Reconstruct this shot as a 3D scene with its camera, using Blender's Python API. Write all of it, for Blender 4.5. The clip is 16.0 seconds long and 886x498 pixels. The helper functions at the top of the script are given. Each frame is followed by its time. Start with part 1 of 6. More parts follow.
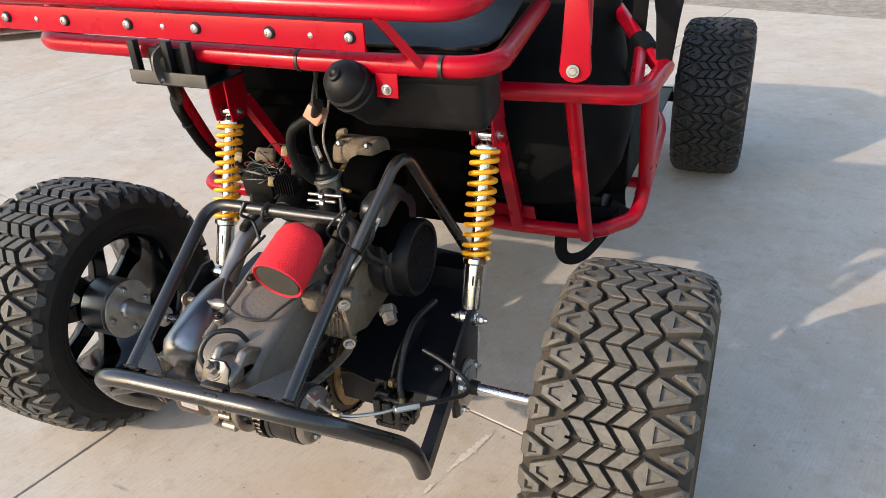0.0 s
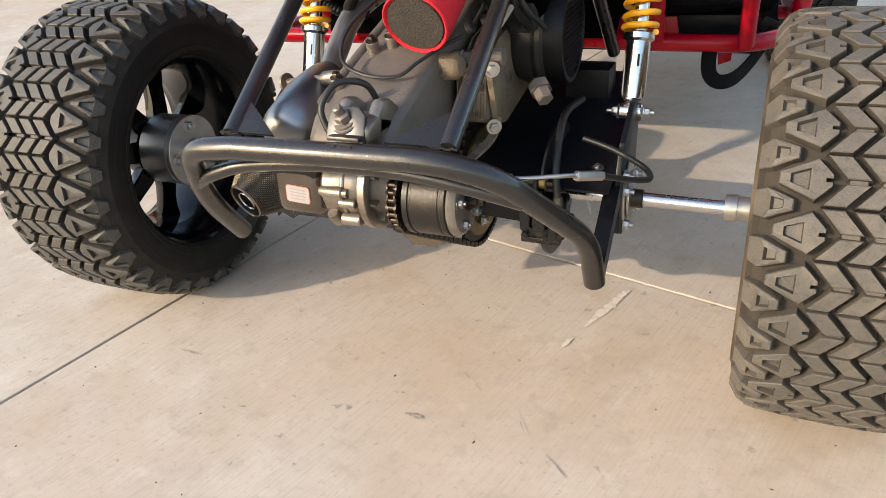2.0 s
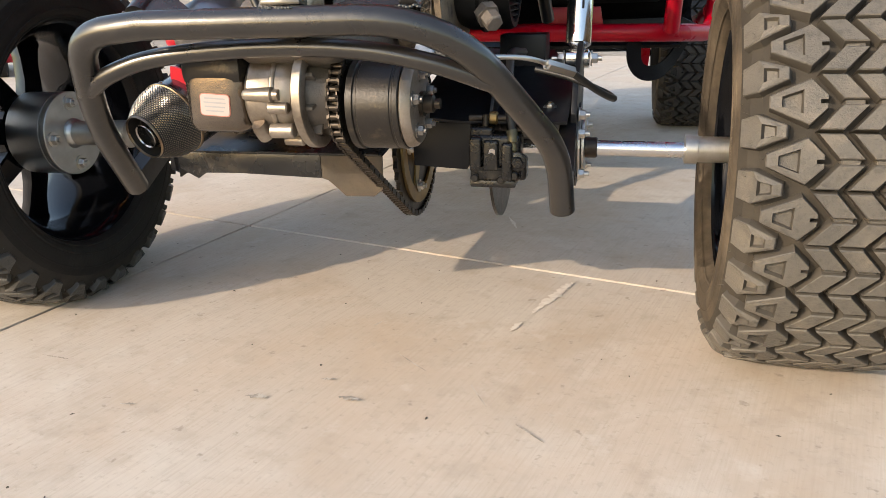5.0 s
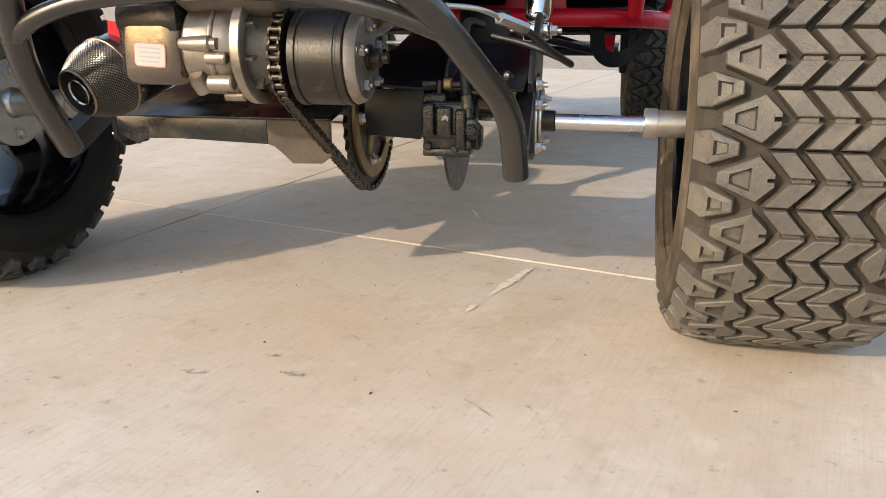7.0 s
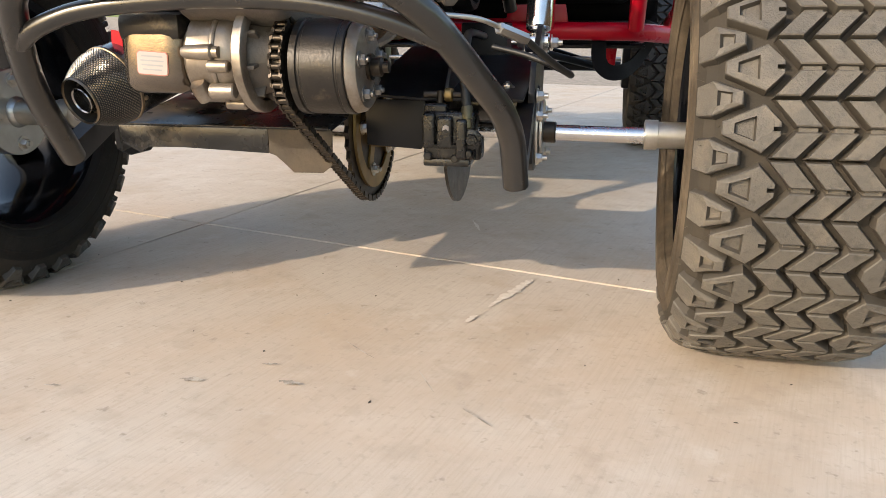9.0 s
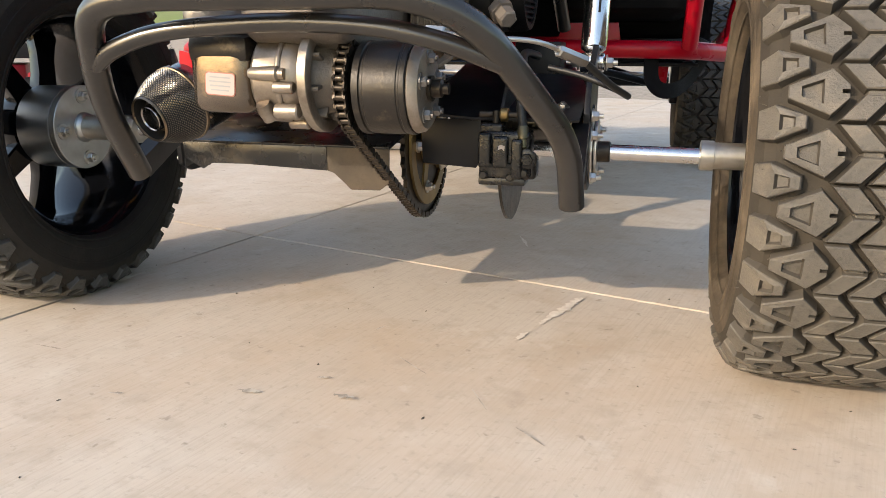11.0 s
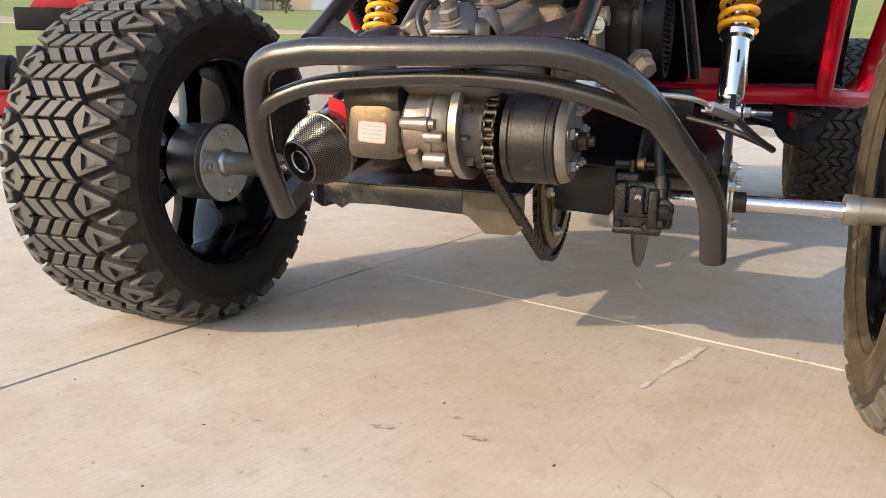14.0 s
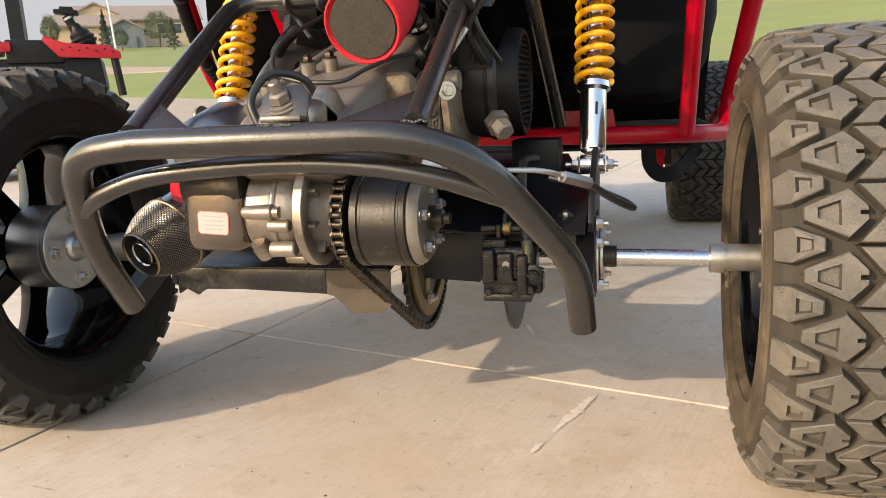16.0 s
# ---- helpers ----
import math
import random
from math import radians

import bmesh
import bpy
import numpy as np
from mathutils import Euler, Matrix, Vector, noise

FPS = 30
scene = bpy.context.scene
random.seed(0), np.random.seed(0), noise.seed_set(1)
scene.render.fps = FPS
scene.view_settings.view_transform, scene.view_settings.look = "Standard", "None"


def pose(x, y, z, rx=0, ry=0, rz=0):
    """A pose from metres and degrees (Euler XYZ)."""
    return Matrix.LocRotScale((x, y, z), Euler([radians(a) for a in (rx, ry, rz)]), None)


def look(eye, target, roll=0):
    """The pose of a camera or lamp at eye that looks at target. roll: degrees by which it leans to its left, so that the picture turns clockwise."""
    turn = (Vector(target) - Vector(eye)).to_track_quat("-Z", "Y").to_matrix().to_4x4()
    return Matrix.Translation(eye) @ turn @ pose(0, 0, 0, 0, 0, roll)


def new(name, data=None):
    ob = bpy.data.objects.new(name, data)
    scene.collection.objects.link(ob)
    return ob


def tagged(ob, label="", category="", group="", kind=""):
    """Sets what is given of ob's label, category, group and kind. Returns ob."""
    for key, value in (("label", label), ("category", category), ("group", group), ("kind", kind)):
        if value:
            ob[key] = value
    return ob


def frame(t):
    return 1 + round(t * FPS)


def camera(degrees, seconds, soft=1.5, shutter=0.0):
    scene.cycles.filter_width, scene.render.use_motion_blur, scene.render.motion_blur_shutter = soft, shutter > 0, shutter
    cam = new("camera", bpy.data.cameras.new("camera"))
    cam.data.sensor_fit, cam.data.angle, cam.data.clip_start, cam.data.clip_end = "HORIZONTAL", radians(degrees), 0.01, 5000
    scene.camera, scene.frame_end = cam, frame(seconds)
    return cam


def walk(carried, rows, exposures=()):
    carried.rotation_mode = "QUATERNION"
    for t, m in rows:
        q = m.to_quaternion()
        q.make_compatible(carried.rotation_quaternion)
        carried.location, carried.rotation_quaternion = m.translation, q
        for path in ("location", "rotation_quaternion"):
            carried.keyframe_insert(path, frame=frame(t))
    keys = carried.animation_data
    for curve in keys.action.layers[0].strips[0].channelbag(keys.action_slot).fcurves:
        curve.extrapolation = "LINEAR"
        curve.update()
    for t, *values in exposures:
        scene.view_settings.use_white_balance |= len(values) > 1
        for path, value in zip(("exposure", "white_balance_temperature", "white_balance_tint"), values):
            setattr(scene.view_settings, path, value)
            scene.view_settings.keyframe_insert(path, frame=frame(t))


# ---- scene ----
cam = camera(61.0, 16.0, soft=0.7)
PATH = [
    (0, (0.735, -1.047, 1.193), (0.015, 0.554, 0.236), -3.5),
    (0.5, (0.746, -1.139, 1.111), (-0.172, 0.348, 0.139), -4.7),
    (1, (0.654, -1.178, 1.06), (-0.296, 0.293, 0.093), -7.0),
    (1.5, (0.513, -1.184, 0.981), (-0.307, 0.352, -0.003), -6.8),
    (2, (0.473, -1.072, 0.775), (-0.266, 0.525, -0.175), -4.6),
    (2.5, (0.435, -1.042, 0.545), (-0.267, 0.643, -0.272), -3.1),
    (3, (0.437, -1.078, 0.49), (-0.231, 0.652, -0.261), -2.9),
    (3.5, (0.428, -1.076, 0.507), (-0.202, 0.679, -0.215), -2.4),
    (3.7, (0.422, -1.067, 0.501), (-0.194, 0.701, -0.203), -2.0),
    (5.8, (0.345, -1.072, 0.464), (-0.01, 0.791, -0.17), -2.1),
    (6, (0.348, -1.064, 0.444), (0.014, 0.793, -0.217), -2.1),
    (6.5, (0.357, -1.06, 0.426), (0.007, 0.797, -0.227), -1.1),
    (7, (0.387, -1.045, 0.415), (-0.014, 0.821, -0.182), -0.2),
    (7.5, (0.395, -1.042, 0.402), (-0.02, 0.828, -0.173), 0.4),
    (8, (0.391, -1.044, 0.403), (-0.012, 0.829, -0.172), 0.1),
    (10.5, (0.391, -1.052, 0.417), (-0.077, 0.82, -0.109), 0.0),
    (11, (0.374, -1.058, 0.419), (-0.139, 0.802, -0.111), 0.1),
    (11.5, (0.346, -1.068, 0.422), (-0.243, 0.77, -0.103), 0.1),
    (12, (0.326, -1.075, 0.425), (-0.336, 0.741, -0.088), 0.5),
    (12.5, (0.328, -1.075, 0.424), (-0.354, 0.736, -0.078), 1.0),
    (13, (0.325, -1.076, 0.432), (-0.372, 0.734, -0.057), 0.8),
    (13.5, (0.319, -1.082, 0.437), (-0.395, 0.725, -0.037), 0.7),
    (14, (0.317, -1.088, 0.444), (-0.411, 0.717, -0.017), 0.6),
    (14.5, (0.335, -1.075, 0.448), (-0.33, 0.754, -0.01), 0.8),
    (15, (0.356, -1.056, 0.463), (-0.21, 0.808, 0.013), -0.6),
    (15.5, (0.351, -1.034, 0.476), (-0.166, 0.851, 0.047), -2.5),
    (16, (0.353, -1.008, 0.498), (-0.158, 0.883, 0.093), -2.7),
]
walk(cam, [(t, look(eye, target, roll)) for t, eye, target, roll in PATH], [(0.0, 0.92, 6450, 11), (1.0, 1.0, 6650, 12), (2.0, 1.02, 6850, 12), (13.0, 1.02, 6850, 12), (14.5, 1.06, 7000, 13), (16.0, 1.13, 7300, 14)])

# ---- world, sun ----
SUN_EL, SUN_DIR = radians(24.3), Vector((-0.61, -0.79))
world = bpy.data.worlds.new("sky")
scene.world = world
world.use_nodes = True
wn = world.node_tree
sky = wn.nodes.new("ShaderNodeTexSky")
sky.sky_type = "NISHITA"
sky.sun_disc = False
sky.sun_elevation = SUN_EL
sky.sun_rotation = math.atan2(SUN_DIR.x, SUN_DIR.y)
sky.dust_density = 1.5
sky.air_density = 1.3
wn.links.new(sky.outputs[0], wn.nodes["Background"].inputs[0])
wn.nodes["Background"].inputs[1].default_value = 0.195
sun = new("sun", bpy.data.lights.new("sun", "SUN"))
sun.data.energy = 2.12
sun.data.angle = radians(0.6)
sun.data.color = (1.0, 0.86, 0.68)
sun.matrix_world = look((0, 0, 0), Vector((-SUN_DIR.x * math.cos(SUN_EL), -SUN_DIR.y * math.cos(SUN_EL), -math.sin(SUN_EL))))


# ---- materials ----
def material(name, colour, rough=0.5, metal=0.0, second=None, scale=20.0, mix=0.5, fine=0.0, bump=0.0, bump_scale=200.0,
             coat=0.0, spots=None, spot_scale=6.0, spot_edge=(0.5, 0.65), rough_vary=0.1, random_value=0.0, spec=0.5):
    """A surface with variation at two scales, fine relief and optional worn or dusty patches."""
    m = bpy.data.materials.new(name)
    m.use_nodes = True
    n, l = m.node_tree.nodes, m.node_tree.links
    b = n["Principled BSDF"]
    b.inputs["Metallic"].default_value = metal
    b.inputs["Coat Weight"].default_value = coat
    b.inputs["Coat Roughness"].default_value = 0.08
    b.inputs["Specular IOR Level"].default_value = spec
    co = n.new("ShaderNodeTexCoord").outputs["Object"]

    def noise_at(s, detail=4.0, rough_n=0.55):
        t = n.new("ShaderNodeTexNoise")
        t.inputs["Scale"].default_value, t.inputs["Detail"].default_value, t.inputs["Roughness"].default_value = s, detail, rough_n
        l.new(co, t.inputs["Vector"])
        return t.outputs["Fac"]

    def blend(a, c, fac):
        x = n.new("ShaderNodeMix")
        x.data_type = "RGBA"
        l.new(fac, x.inputs["Factor"])
        for sock, v in ((x.inputs["A"], a), (x.inputs["B"], c)):
            if isinstance(v, tuple):
                sock.default_value = (*v, 1)
            else:
                l.new(v, sock)
        return x.outputs["Result"]

    def ramp(fac, lo, hi, top=1.0):
        r = n.new("ShaderNodeMapRange")
        r.inputs["From Min"].default_value, r.inputs["From Max"].default_value, r.inputs["To Max"].default_value = lo, hi, top
        l.new(fac, r.inputs["Value"])
        return r.outputs["Result"]

    second = second or tuple(c * 0.7 for c in colour)
    col = blend(colour, second, ramp(noise_at(scale), 0.35, 0.7, mix))
    if fine:
        col = blend(col, tuple(c * 0.45 for c in colour), ramp(noise_at(scale * 14, 2.0), 0.52, 0.75, fine))
    if spots:
        col = blend(col, spots, ramp(noise_at(spot_scale, 6.0, 0.65), *spot_edge))
    if random_value:
        oi = n.new("ShaderNodeObjectInfo")
        col = blend(col, tuple(c * (1 - random_value) for c in colour), oi.outputs["Random"])
    l.new(col, b.inputs["Base Color"])
    r = n.new("ShaderNodeMapRange")
    r.inputs["To Min"].default_value, r.inputs["To Max"].default_value = max(rough - rough_vary, 0.02), min(rough + rough_vary, 1)
    l.new(noise_at(scale * 2.3), r.inputs["Value"])
    l.new(r.outputs["Result"], b.inputs["Roughness"])
    if bump:
        bp = n.new("ShaderNodeBump")
        bp.inputs["Strength"].default_value, bp.inputs["Distance"].default_value = min(bump, 1.0), 0.002
        l.new(noise_at(bump_scale, 5.0), bp.inputs["Height"])
        l.new(bp.outputs["Normal"], b.inputs["Normal"])
    return m


CONCRETE = material("concrete", (0.53, 0.465, 0.395), 0.85, second=(0.44, 0.375, 0.31), scale=2.2, mix=0.75, fine=0.14, bump=0.12,
                    bump_scale=420, spots=(0.575, 0.52, 0.455), spot_scale=7.5, spot_edge=(0.50, 0.76), spec=0.2)


def weather(m):
    """Broom strokes, brown blotches and dark specks on the concrete."""
    n, l = m.node_tree.nodes, m.node_tree.links
    b = n["Principled BSDF"]
    col = b.inputs["Base Color"].links[0].from_socket
    co = n.new("ShaderNodeTexCoord").outputs["Object"]
    mp = n.new("ShaderNodeMapping")
    mp.vector_type = "TEXTURE"
    mp.inputs["Rotation"].default_value = (0, 0, radians(75))
    mp.inputs["Scale"].default_value = (1 / 11, 1 / 240, 1)
    l.new(co, mp.inputs["Vector"])

    def layer(col, vec, scale, lo, hi, amount, tone, detail=4.0):
        t = n.new("ShaderNodeTexNoise")
        t.inputs["Scale"].default_value, t.inputs["Detail"].default_value, t.inputs["Roughness"].default_value = scale, detail, 0.6
        l.new(vec, t.inputs["Vector"])
        r = n.new("ShaderNodeMapRange")
        r.inputs["From Min"].default_value, r.inputs["From Max"].default_value, r.inputs["To Max"].default_value = lo, hi, amount
        l.new(t.outputs["Fac"], r.inputs["Value"])
        x = n.new("ShaderNodeMix")
        x.data_type = "RGBA"
        l.new(r.outputs["Result"], x.inputs["Factor"])
        l.new(col, x.inputs["A"])
        x.inputs["B"].default_value = (*tone, 1)
        return x.outputs["Result"]

    col = layer(col, mp.outputs["Vector"], 1.0, 0.45, 0.75, 0.34, (0.33, 0.275, 0.22))
    col = layer(col, co, 5.0, 0.50, 0.70, 0.58, (0.42, 0.325, 0.235), 6.0)
    col = layer(col, co, 1.7, 0.46, 0.66, 0.42, (0.50, 0.375, 0.27), 5.0)
    col = layer(col, co, 16.0, 0.54, 0.70, 0.45, (0.37, 0.30, 0.235), 6.0)
    col = layer(col, co, 95.0, 0.56, 0.74, 0.45, (0.32, 0.27, 0.22), 4.0)
    col = layer(col, co, 38.0, 0.66, 0.72, 0.6, (0.26, 0.22, 0.18), 3.0)
    col = layer(col, co, 11.0, 0.62, 0.74, 0.35, (0.66, 0.62, 0.56), 6.0)
    l.new(col, b.inputs["Base Color"])


weather(CONCRETE)
JOINT = material("joint_filler", (0.10, 0.085, 0.07), 0.9, bump=0.3)
CHALK = material("pale_scuff", (0.70, 0.635, 0.56), 0.9, spots=(0.58, 0.51, 0.44), spot_scale=90, spot_edge=(0.45, 0.6))
STAIN = material("dark_scuff", (0.30, 0.26, 0.22), 0.9, spots=(0.47, 0.42, 0.36), spot_scale=70, spot_edge=(0.45, 0.55))
RUBBER = material("tyre_rubber", (0.078, 0.072, 0.064), 0.52, second=(0.112, 0.100, 0.084), scale=9, mix=0.9, fine=0.45, bump=0.5, bump_scale=420, spec=0.3,
                  spots=(0.145, 0.124, 0.100), spot_scale=16, spot_edge=(0.52, 0.72))
DUSTY_RUBBER = material("dusty_sidewall", (0.070, 0.055, 0.040), 0.85, second=(0.024, 0.020, 0.016), scale=11, mix=0.9, fine=0.3, bump=0.3, bump_scale=200, spec=0.2, spots=(0.16, 0.125, 0.088), spot_scale=9, spot_edge=(0.44, 0.76))
CLEAN_SIDEWALL = material("clean_sidewall", (0.014, 0.013, 0.0125), 0.6, second=(0.009, 0.0085, 0.0085), scale=11, mix=0.9, bump=0.3, bump_scale=200, spec=0.18, spots=(0.034, 0.029, 0.024), spot_scale=7, spot_edge=(0.58, 0.85))
# Separate rubber tones for lug sides and grooves: tread shade put into colour.
SHADED_LUG_WALL = material("dusty_lug_wall", (0.050, 0.045, 0.039), 0.6, second=(0.076, 0.066, 0.054), scale=12, mix=0.9, bump=0.2, spec=0.25)
SHADED_GROOVE = material("dusty_tread_groove", (0.036, 0.032, 0.027), 0.85, second=(0.070, 0.058, 0.045), scale=14, bump=0.3, spec=0.15)
CLEAN_SHADED_LUG_WALL = material("clean_lug_wall", (0.036, 0.033, 0.030), 0.5, second=(0.055, 0.048, 0.041), scale=12, mix=0.9, bump=0.2, spec=0.3)
CLEAN_SHADED_GROOVE = material("clean_tread_groove", (0.026, 0.024, 0.022), 0.85, second=(0.046, 0.039, 0.032), scale=14, bump=0.3, spec=0.15)
CLEAN_TREAD = material("clean_tread_rubber", (0.020, 0.0195, 0.020), 0.55, second=(0.034, 0.031, 0.028), scale=9, mix=0.9, fine=0.3, bump=0.35, bump_scale=300, spec=0.25)
PART_CLEAN_TREAD = material("part_clean_tread", (0.055, 0.053, 0.050), 0.5, second=(0.082, 0.076, 0.068), scale=9, mix=0.9, fine=0.45, bump=0.5, bump_scale=420, spec=0.3, spots=(0.11, 0.100, 0.086), spot_scale=16, spot_edge=(0.54, 0.74))
RUBBER_DARK = material("clean_rubber", (0.010, 0.010, 0.010), 0.6, spec=0.2, bump=0.3)
BLACK_PAINT = material("black_gloss_paint", (0.012, 0.0115, 0.0115), 0.30, second=(0.022, 0.019, 0.017), scale=14, mix=0.7, fine=0.2, coat=0.4,
                       bump=0.22, bump_scale=55, spots=(0.10, 0.085, 0.07), spot_scale=48, spot_edge=(0.68, 0.80))
BLACK_SATIN = material("black_satin_steel", (0.005, 0.006, 0.009), 0.38, spec=0.25, second=(0.009, 0.009, 0.009), scale=10, bump=0.08, bump_scale=60,
                       spots=(0.04, 0.033, 0.026), spot_scale=12, spot_edge=(0.6, 0.85))
BLACK_PLASTIC = material("black_plastic", (0.005, 0.005, 0.0055), 0.45, second=(0.008, 0.0078, 0.0075), bump=0.2, bump_scale=500, spec=0.2,
                         spots=(0.035, 0.03, 0.025), spot_scale=9, spot_edge=(0.6, 0.9))
BLACK_RIM = material("black_rim_paint", (0.003, 0.0035, 0.005), 0.11, spec=0.22, scale=6, bump=0.05, bump_scale=30)
SEAT_VINYL = material("black_seat_vinyl", (0.004, 0.004, 0.0045), 0.6, second=(0.006, 0.006, 0.006), spec=0.06, bump=0.3, bump_scale=350)
WEBBING = material("black_webbing", (0.008, 0.008, 0.009), 0.8, spec=0.1, bump=0.6, bump_scale=700)
MOWER_RED = material("faded_red_panel", (0.34, 0.012, 0.022), 0.45, second=(0.27, 0.01, 0.018), spec=0.3, scale=6)
# Darker than any paint: deep shade round the engine put into the colour.
SHADE_BLACK = material("matt_black_panel", (0.0012, 0.0012, 0.0014), 0.8, second=(0.002, 0.0019, 0.0018), spec=0.01)
RED_PAINT = material("red_powder_coat", (0.36, 0.0012, 0.012), 0.30, second=(0.28, 0.001, 0.010), scale=8, mix=0.6, coat=0.06, spec=0.22, bump=0.06, bump_scale=120,
                     spots=(0.36, 0.03, 0.02), spot_scale=14, spot_edge=(0.68, 0.85))
YELLOW = material("yellow_spring_coat", (0.80, 0.36, 0.006), 0.36, second=(0.66, 0.28, 0.008), scale=30, coat=0.2, spots=(0.40, 0.20, 0.03), spot_scale=40, spot_edge=(0.66, 0.8))
CHROME = material("chrome", (0.66, 0.66, 0.66), 0.19, 1.0, second=(0.5, 0.48, 0.45), scale=25, mix=0.4, rough_vary=0.06)
ZINC = material("zinc_plate", (0.50, 0.50, 0.49), 0.36, 1.0, second=(0.5, 0.46, 0.40), scale=40, mix=0.7, bump=0.1, bump_scale=200)
AXLE_STEEL = material("bright_axle_steel", (0.62, 0.64, 0.68), 0.25, 1.0, second=(0.58, 0.55, 0.50), scale=30, mix=0.5)
HUB_STEEL = material("polished_dark_hub", (0.44, 0.45, 0.46), 0.33, 0.9, second=(0.24, 0.24, 0.245), scale=18, rough_vary=0.08)
FLANGE = material("zinc_flange", (0.46, 0.47, 0.465), 0.34, 0.9, second=(0.33, 0.325, 0.31), scale=25, mix=0.8, bump=0.06, bump_scale=200)
SLEEVE = material("zinc_axle_sleeve", (0.58, 0.57, 0.54), 0.34, 0.9, second=(0.34, 0.31, 0.26), scale=25, mix=0.8, bump=0.06, bump_scale=200)
CAST = material("cast_aluminium", (0.33, 0.295, 0.26), 0.38, 0.75, second=(0.19, 0.155, 0.12), scale=22, mix=0.8, fine=0.2, bump=0.10, bump_scale=700,
                spots=(0.12, 0.09, 0.065), spot_scale=16, spot_edge=(0.50, 0.70))
DIRTY_CAST = material("dirty_engine_case", (0.165, 0.142, 0.122), 0.5, 0.2, second=(0.10, 0.086, 0.073), scale=8, mix=0.8, fine=0.25, bump=0.4, bump_scale=220,
                      spots=(0.17, 0.13, 0.09), spot_scale=9, spot_edge=(0.57, 0.75))
MUDDY = material("muddy_crankcase", (0.21, 0.155, 0.10), 0.8, 0.1, second=(0.12, 0.09, 0.065), scale=25, mix=0.9, fine=0.4, bump=0.8, bump_scale=160,
                 spots=(0.07, 0.055, 0.045), spot_scale=30, spot_edge=(0.55, 0.65))
BLUED = material("blued_exhaust_chrome", (0.27, 0.285, 0.31), 0.36, 0.95, second=(0.33, 0.28, 0.23), scale=6, mix=0.9)
WEAVE_THREAD = material("weave_thread", (0.17, 0.162, 0.152), 0.2, 1.0)
CAN_STEEL = material("dark_chrome_can", (0.34, 0.33, 0.32), 0.22, 1.0, second=(0.20, 0.18, 0.165), scale=20, mix=0.8)
BRONZED = material("heat_bronzed_steel", (0.30, 0.235, 0.165), 0.3, 1.0, second=(0.16, 0.12, 0.09), scale=40, mix=0.8)
WEAVE = material("carbon_weave_tip", (0.010, 0.010, 0.010), 0.5, 0.0, spec=0.2)
CHAIN = material("oily_chain", (0.062, 0.052, 0.043), 0.40, 0.85, second=(0.028, 0.024, 0.020), scale=60)
DRUM_STEEL = material("dull_drum_steel", (0.024, 0.021, 0.019), 0.36, 0.4, second=(0.012, 0.011, 0.010), scale=22, mix=0.9, fine=0.4, bump=0.15, bump_scale=260, spots=(0.12, 0.092, 0.066), spot_scale=30, spot_edge=(0.56, 0.78))
CALIPER = material("oily_black_caliper", (0.006, 0.006, 0.0065), 0.28, second=(0.014, 0.013, 0.012), scale=30, spec=0.45, bump=0.3, bump_scale=180, spots=(0.07, 0.058, 0.046), spot_scale=26, spot_edge=(0.62, 0.80))
GOLD = material("yellow_zinc_sprocket", (0.36, 0.24, 0.09), 0.4, 0.8, second=(0.16, 0.12, 0.07), scale=15, mix=0.8)
RED_FOAM = material("red_foam", (0.66, 0.012, 0.025), 0.95, second=(0.5, 0.01, 0.02), scale=120, bump=1.0, bump_scale=420)
GREY_FOAM = material("dirty_foam", (0.042, 0.036, 0.029), 0.95, second=(0.020, 0.0175, 0.0145), scale=60, fine=0.4, bump=1.0, bump_scale=350)
WHITE_PAPER = material("white_label", (0.66, 0.64, 0.60), 0.5, second=(0.6, 0.57, 0.52))
CARB_ALLOY = material("carburettor_alloy", (0.27, 0.265, 0.26), 0.38, 0.85, second=(0.10, 0.088, 0.075), scale=40, mix=0.8, fine=0.2, bump=0.15, bump_scale=300)
TRAY_STEEL = material("dull_grey_tray_steel", (0.085, 0.078, 0.070), 0.45, second=(0.05, 0.045, 0.04), scale=20, mix=0.8, spec=0.4)
OLIVE_ZINC = material("olive_zinc", (0.14, 0.125, 0.075), 0.4, 0.7, second=(0.07, 0.06, 0.04), scale=60)
DIRTY_BLACK = material("oily_black_plastic", (0.008, 0.0075, 0.007), 0.5, second=(0.018, 0.015, 0.012), scale=40, spec=0.25, bump=0.3, bump_scale=160)
VOLUTE = material("dusty_black_shroud", (0.017, 0.017, 0.019), 0.36, second=(0.028, 0.026, 0.024), scale=14, mix=0.8, spec=0.4, bump=0.1, bump_scale=120, spots=(0.11, 0.085, 0.058), spot_scale=13, spot_edge=(0.60, 0.76))
PALE_LABEL = material("worn_pale_label", (0.34, 0.31, 0.31), 0.5, second=(0.33, 0.28, 0.26), scale=60)
MACHINED = material("machined_alloy_housing", (0.19, 0.162, 0.138), 0.20, 0.9, second=(0.11, 0.09, 0.072), scale=16, mix=0.8, fine=0.2, bump=0.1, bump_scale=200)
BELLY = material("scraped_black_plate", (0.010, 0.011, 0.013), 0.27, second=(0.018, 0.016, 0.014), scale=8, spec=0.45, fine=0.2, bump=0.10, bump_scale=60, spots=(0.11, 0.085, 0.06), spot_scale=9, spot_edge=(0.54, 0.74))
GREY_INK = material("grey_ink", (0.25, 0.25, 0.28), 0.5)
DUSTY_TAB = material("dusty_plate_tab", (0.075, 0.056, 0.038), 0.75, second=(0.035, 0.028, 0.021), scale=18, mix=0.9, fine=0.4, bump=0.3, spots=(0.03, 0.026, 0.022), spot_scale=14, spot_edge=(0.55, 0.72))
STAIN_GRIT = material("dark_grit", (0.09, 0.075, 0.06), 0.9)
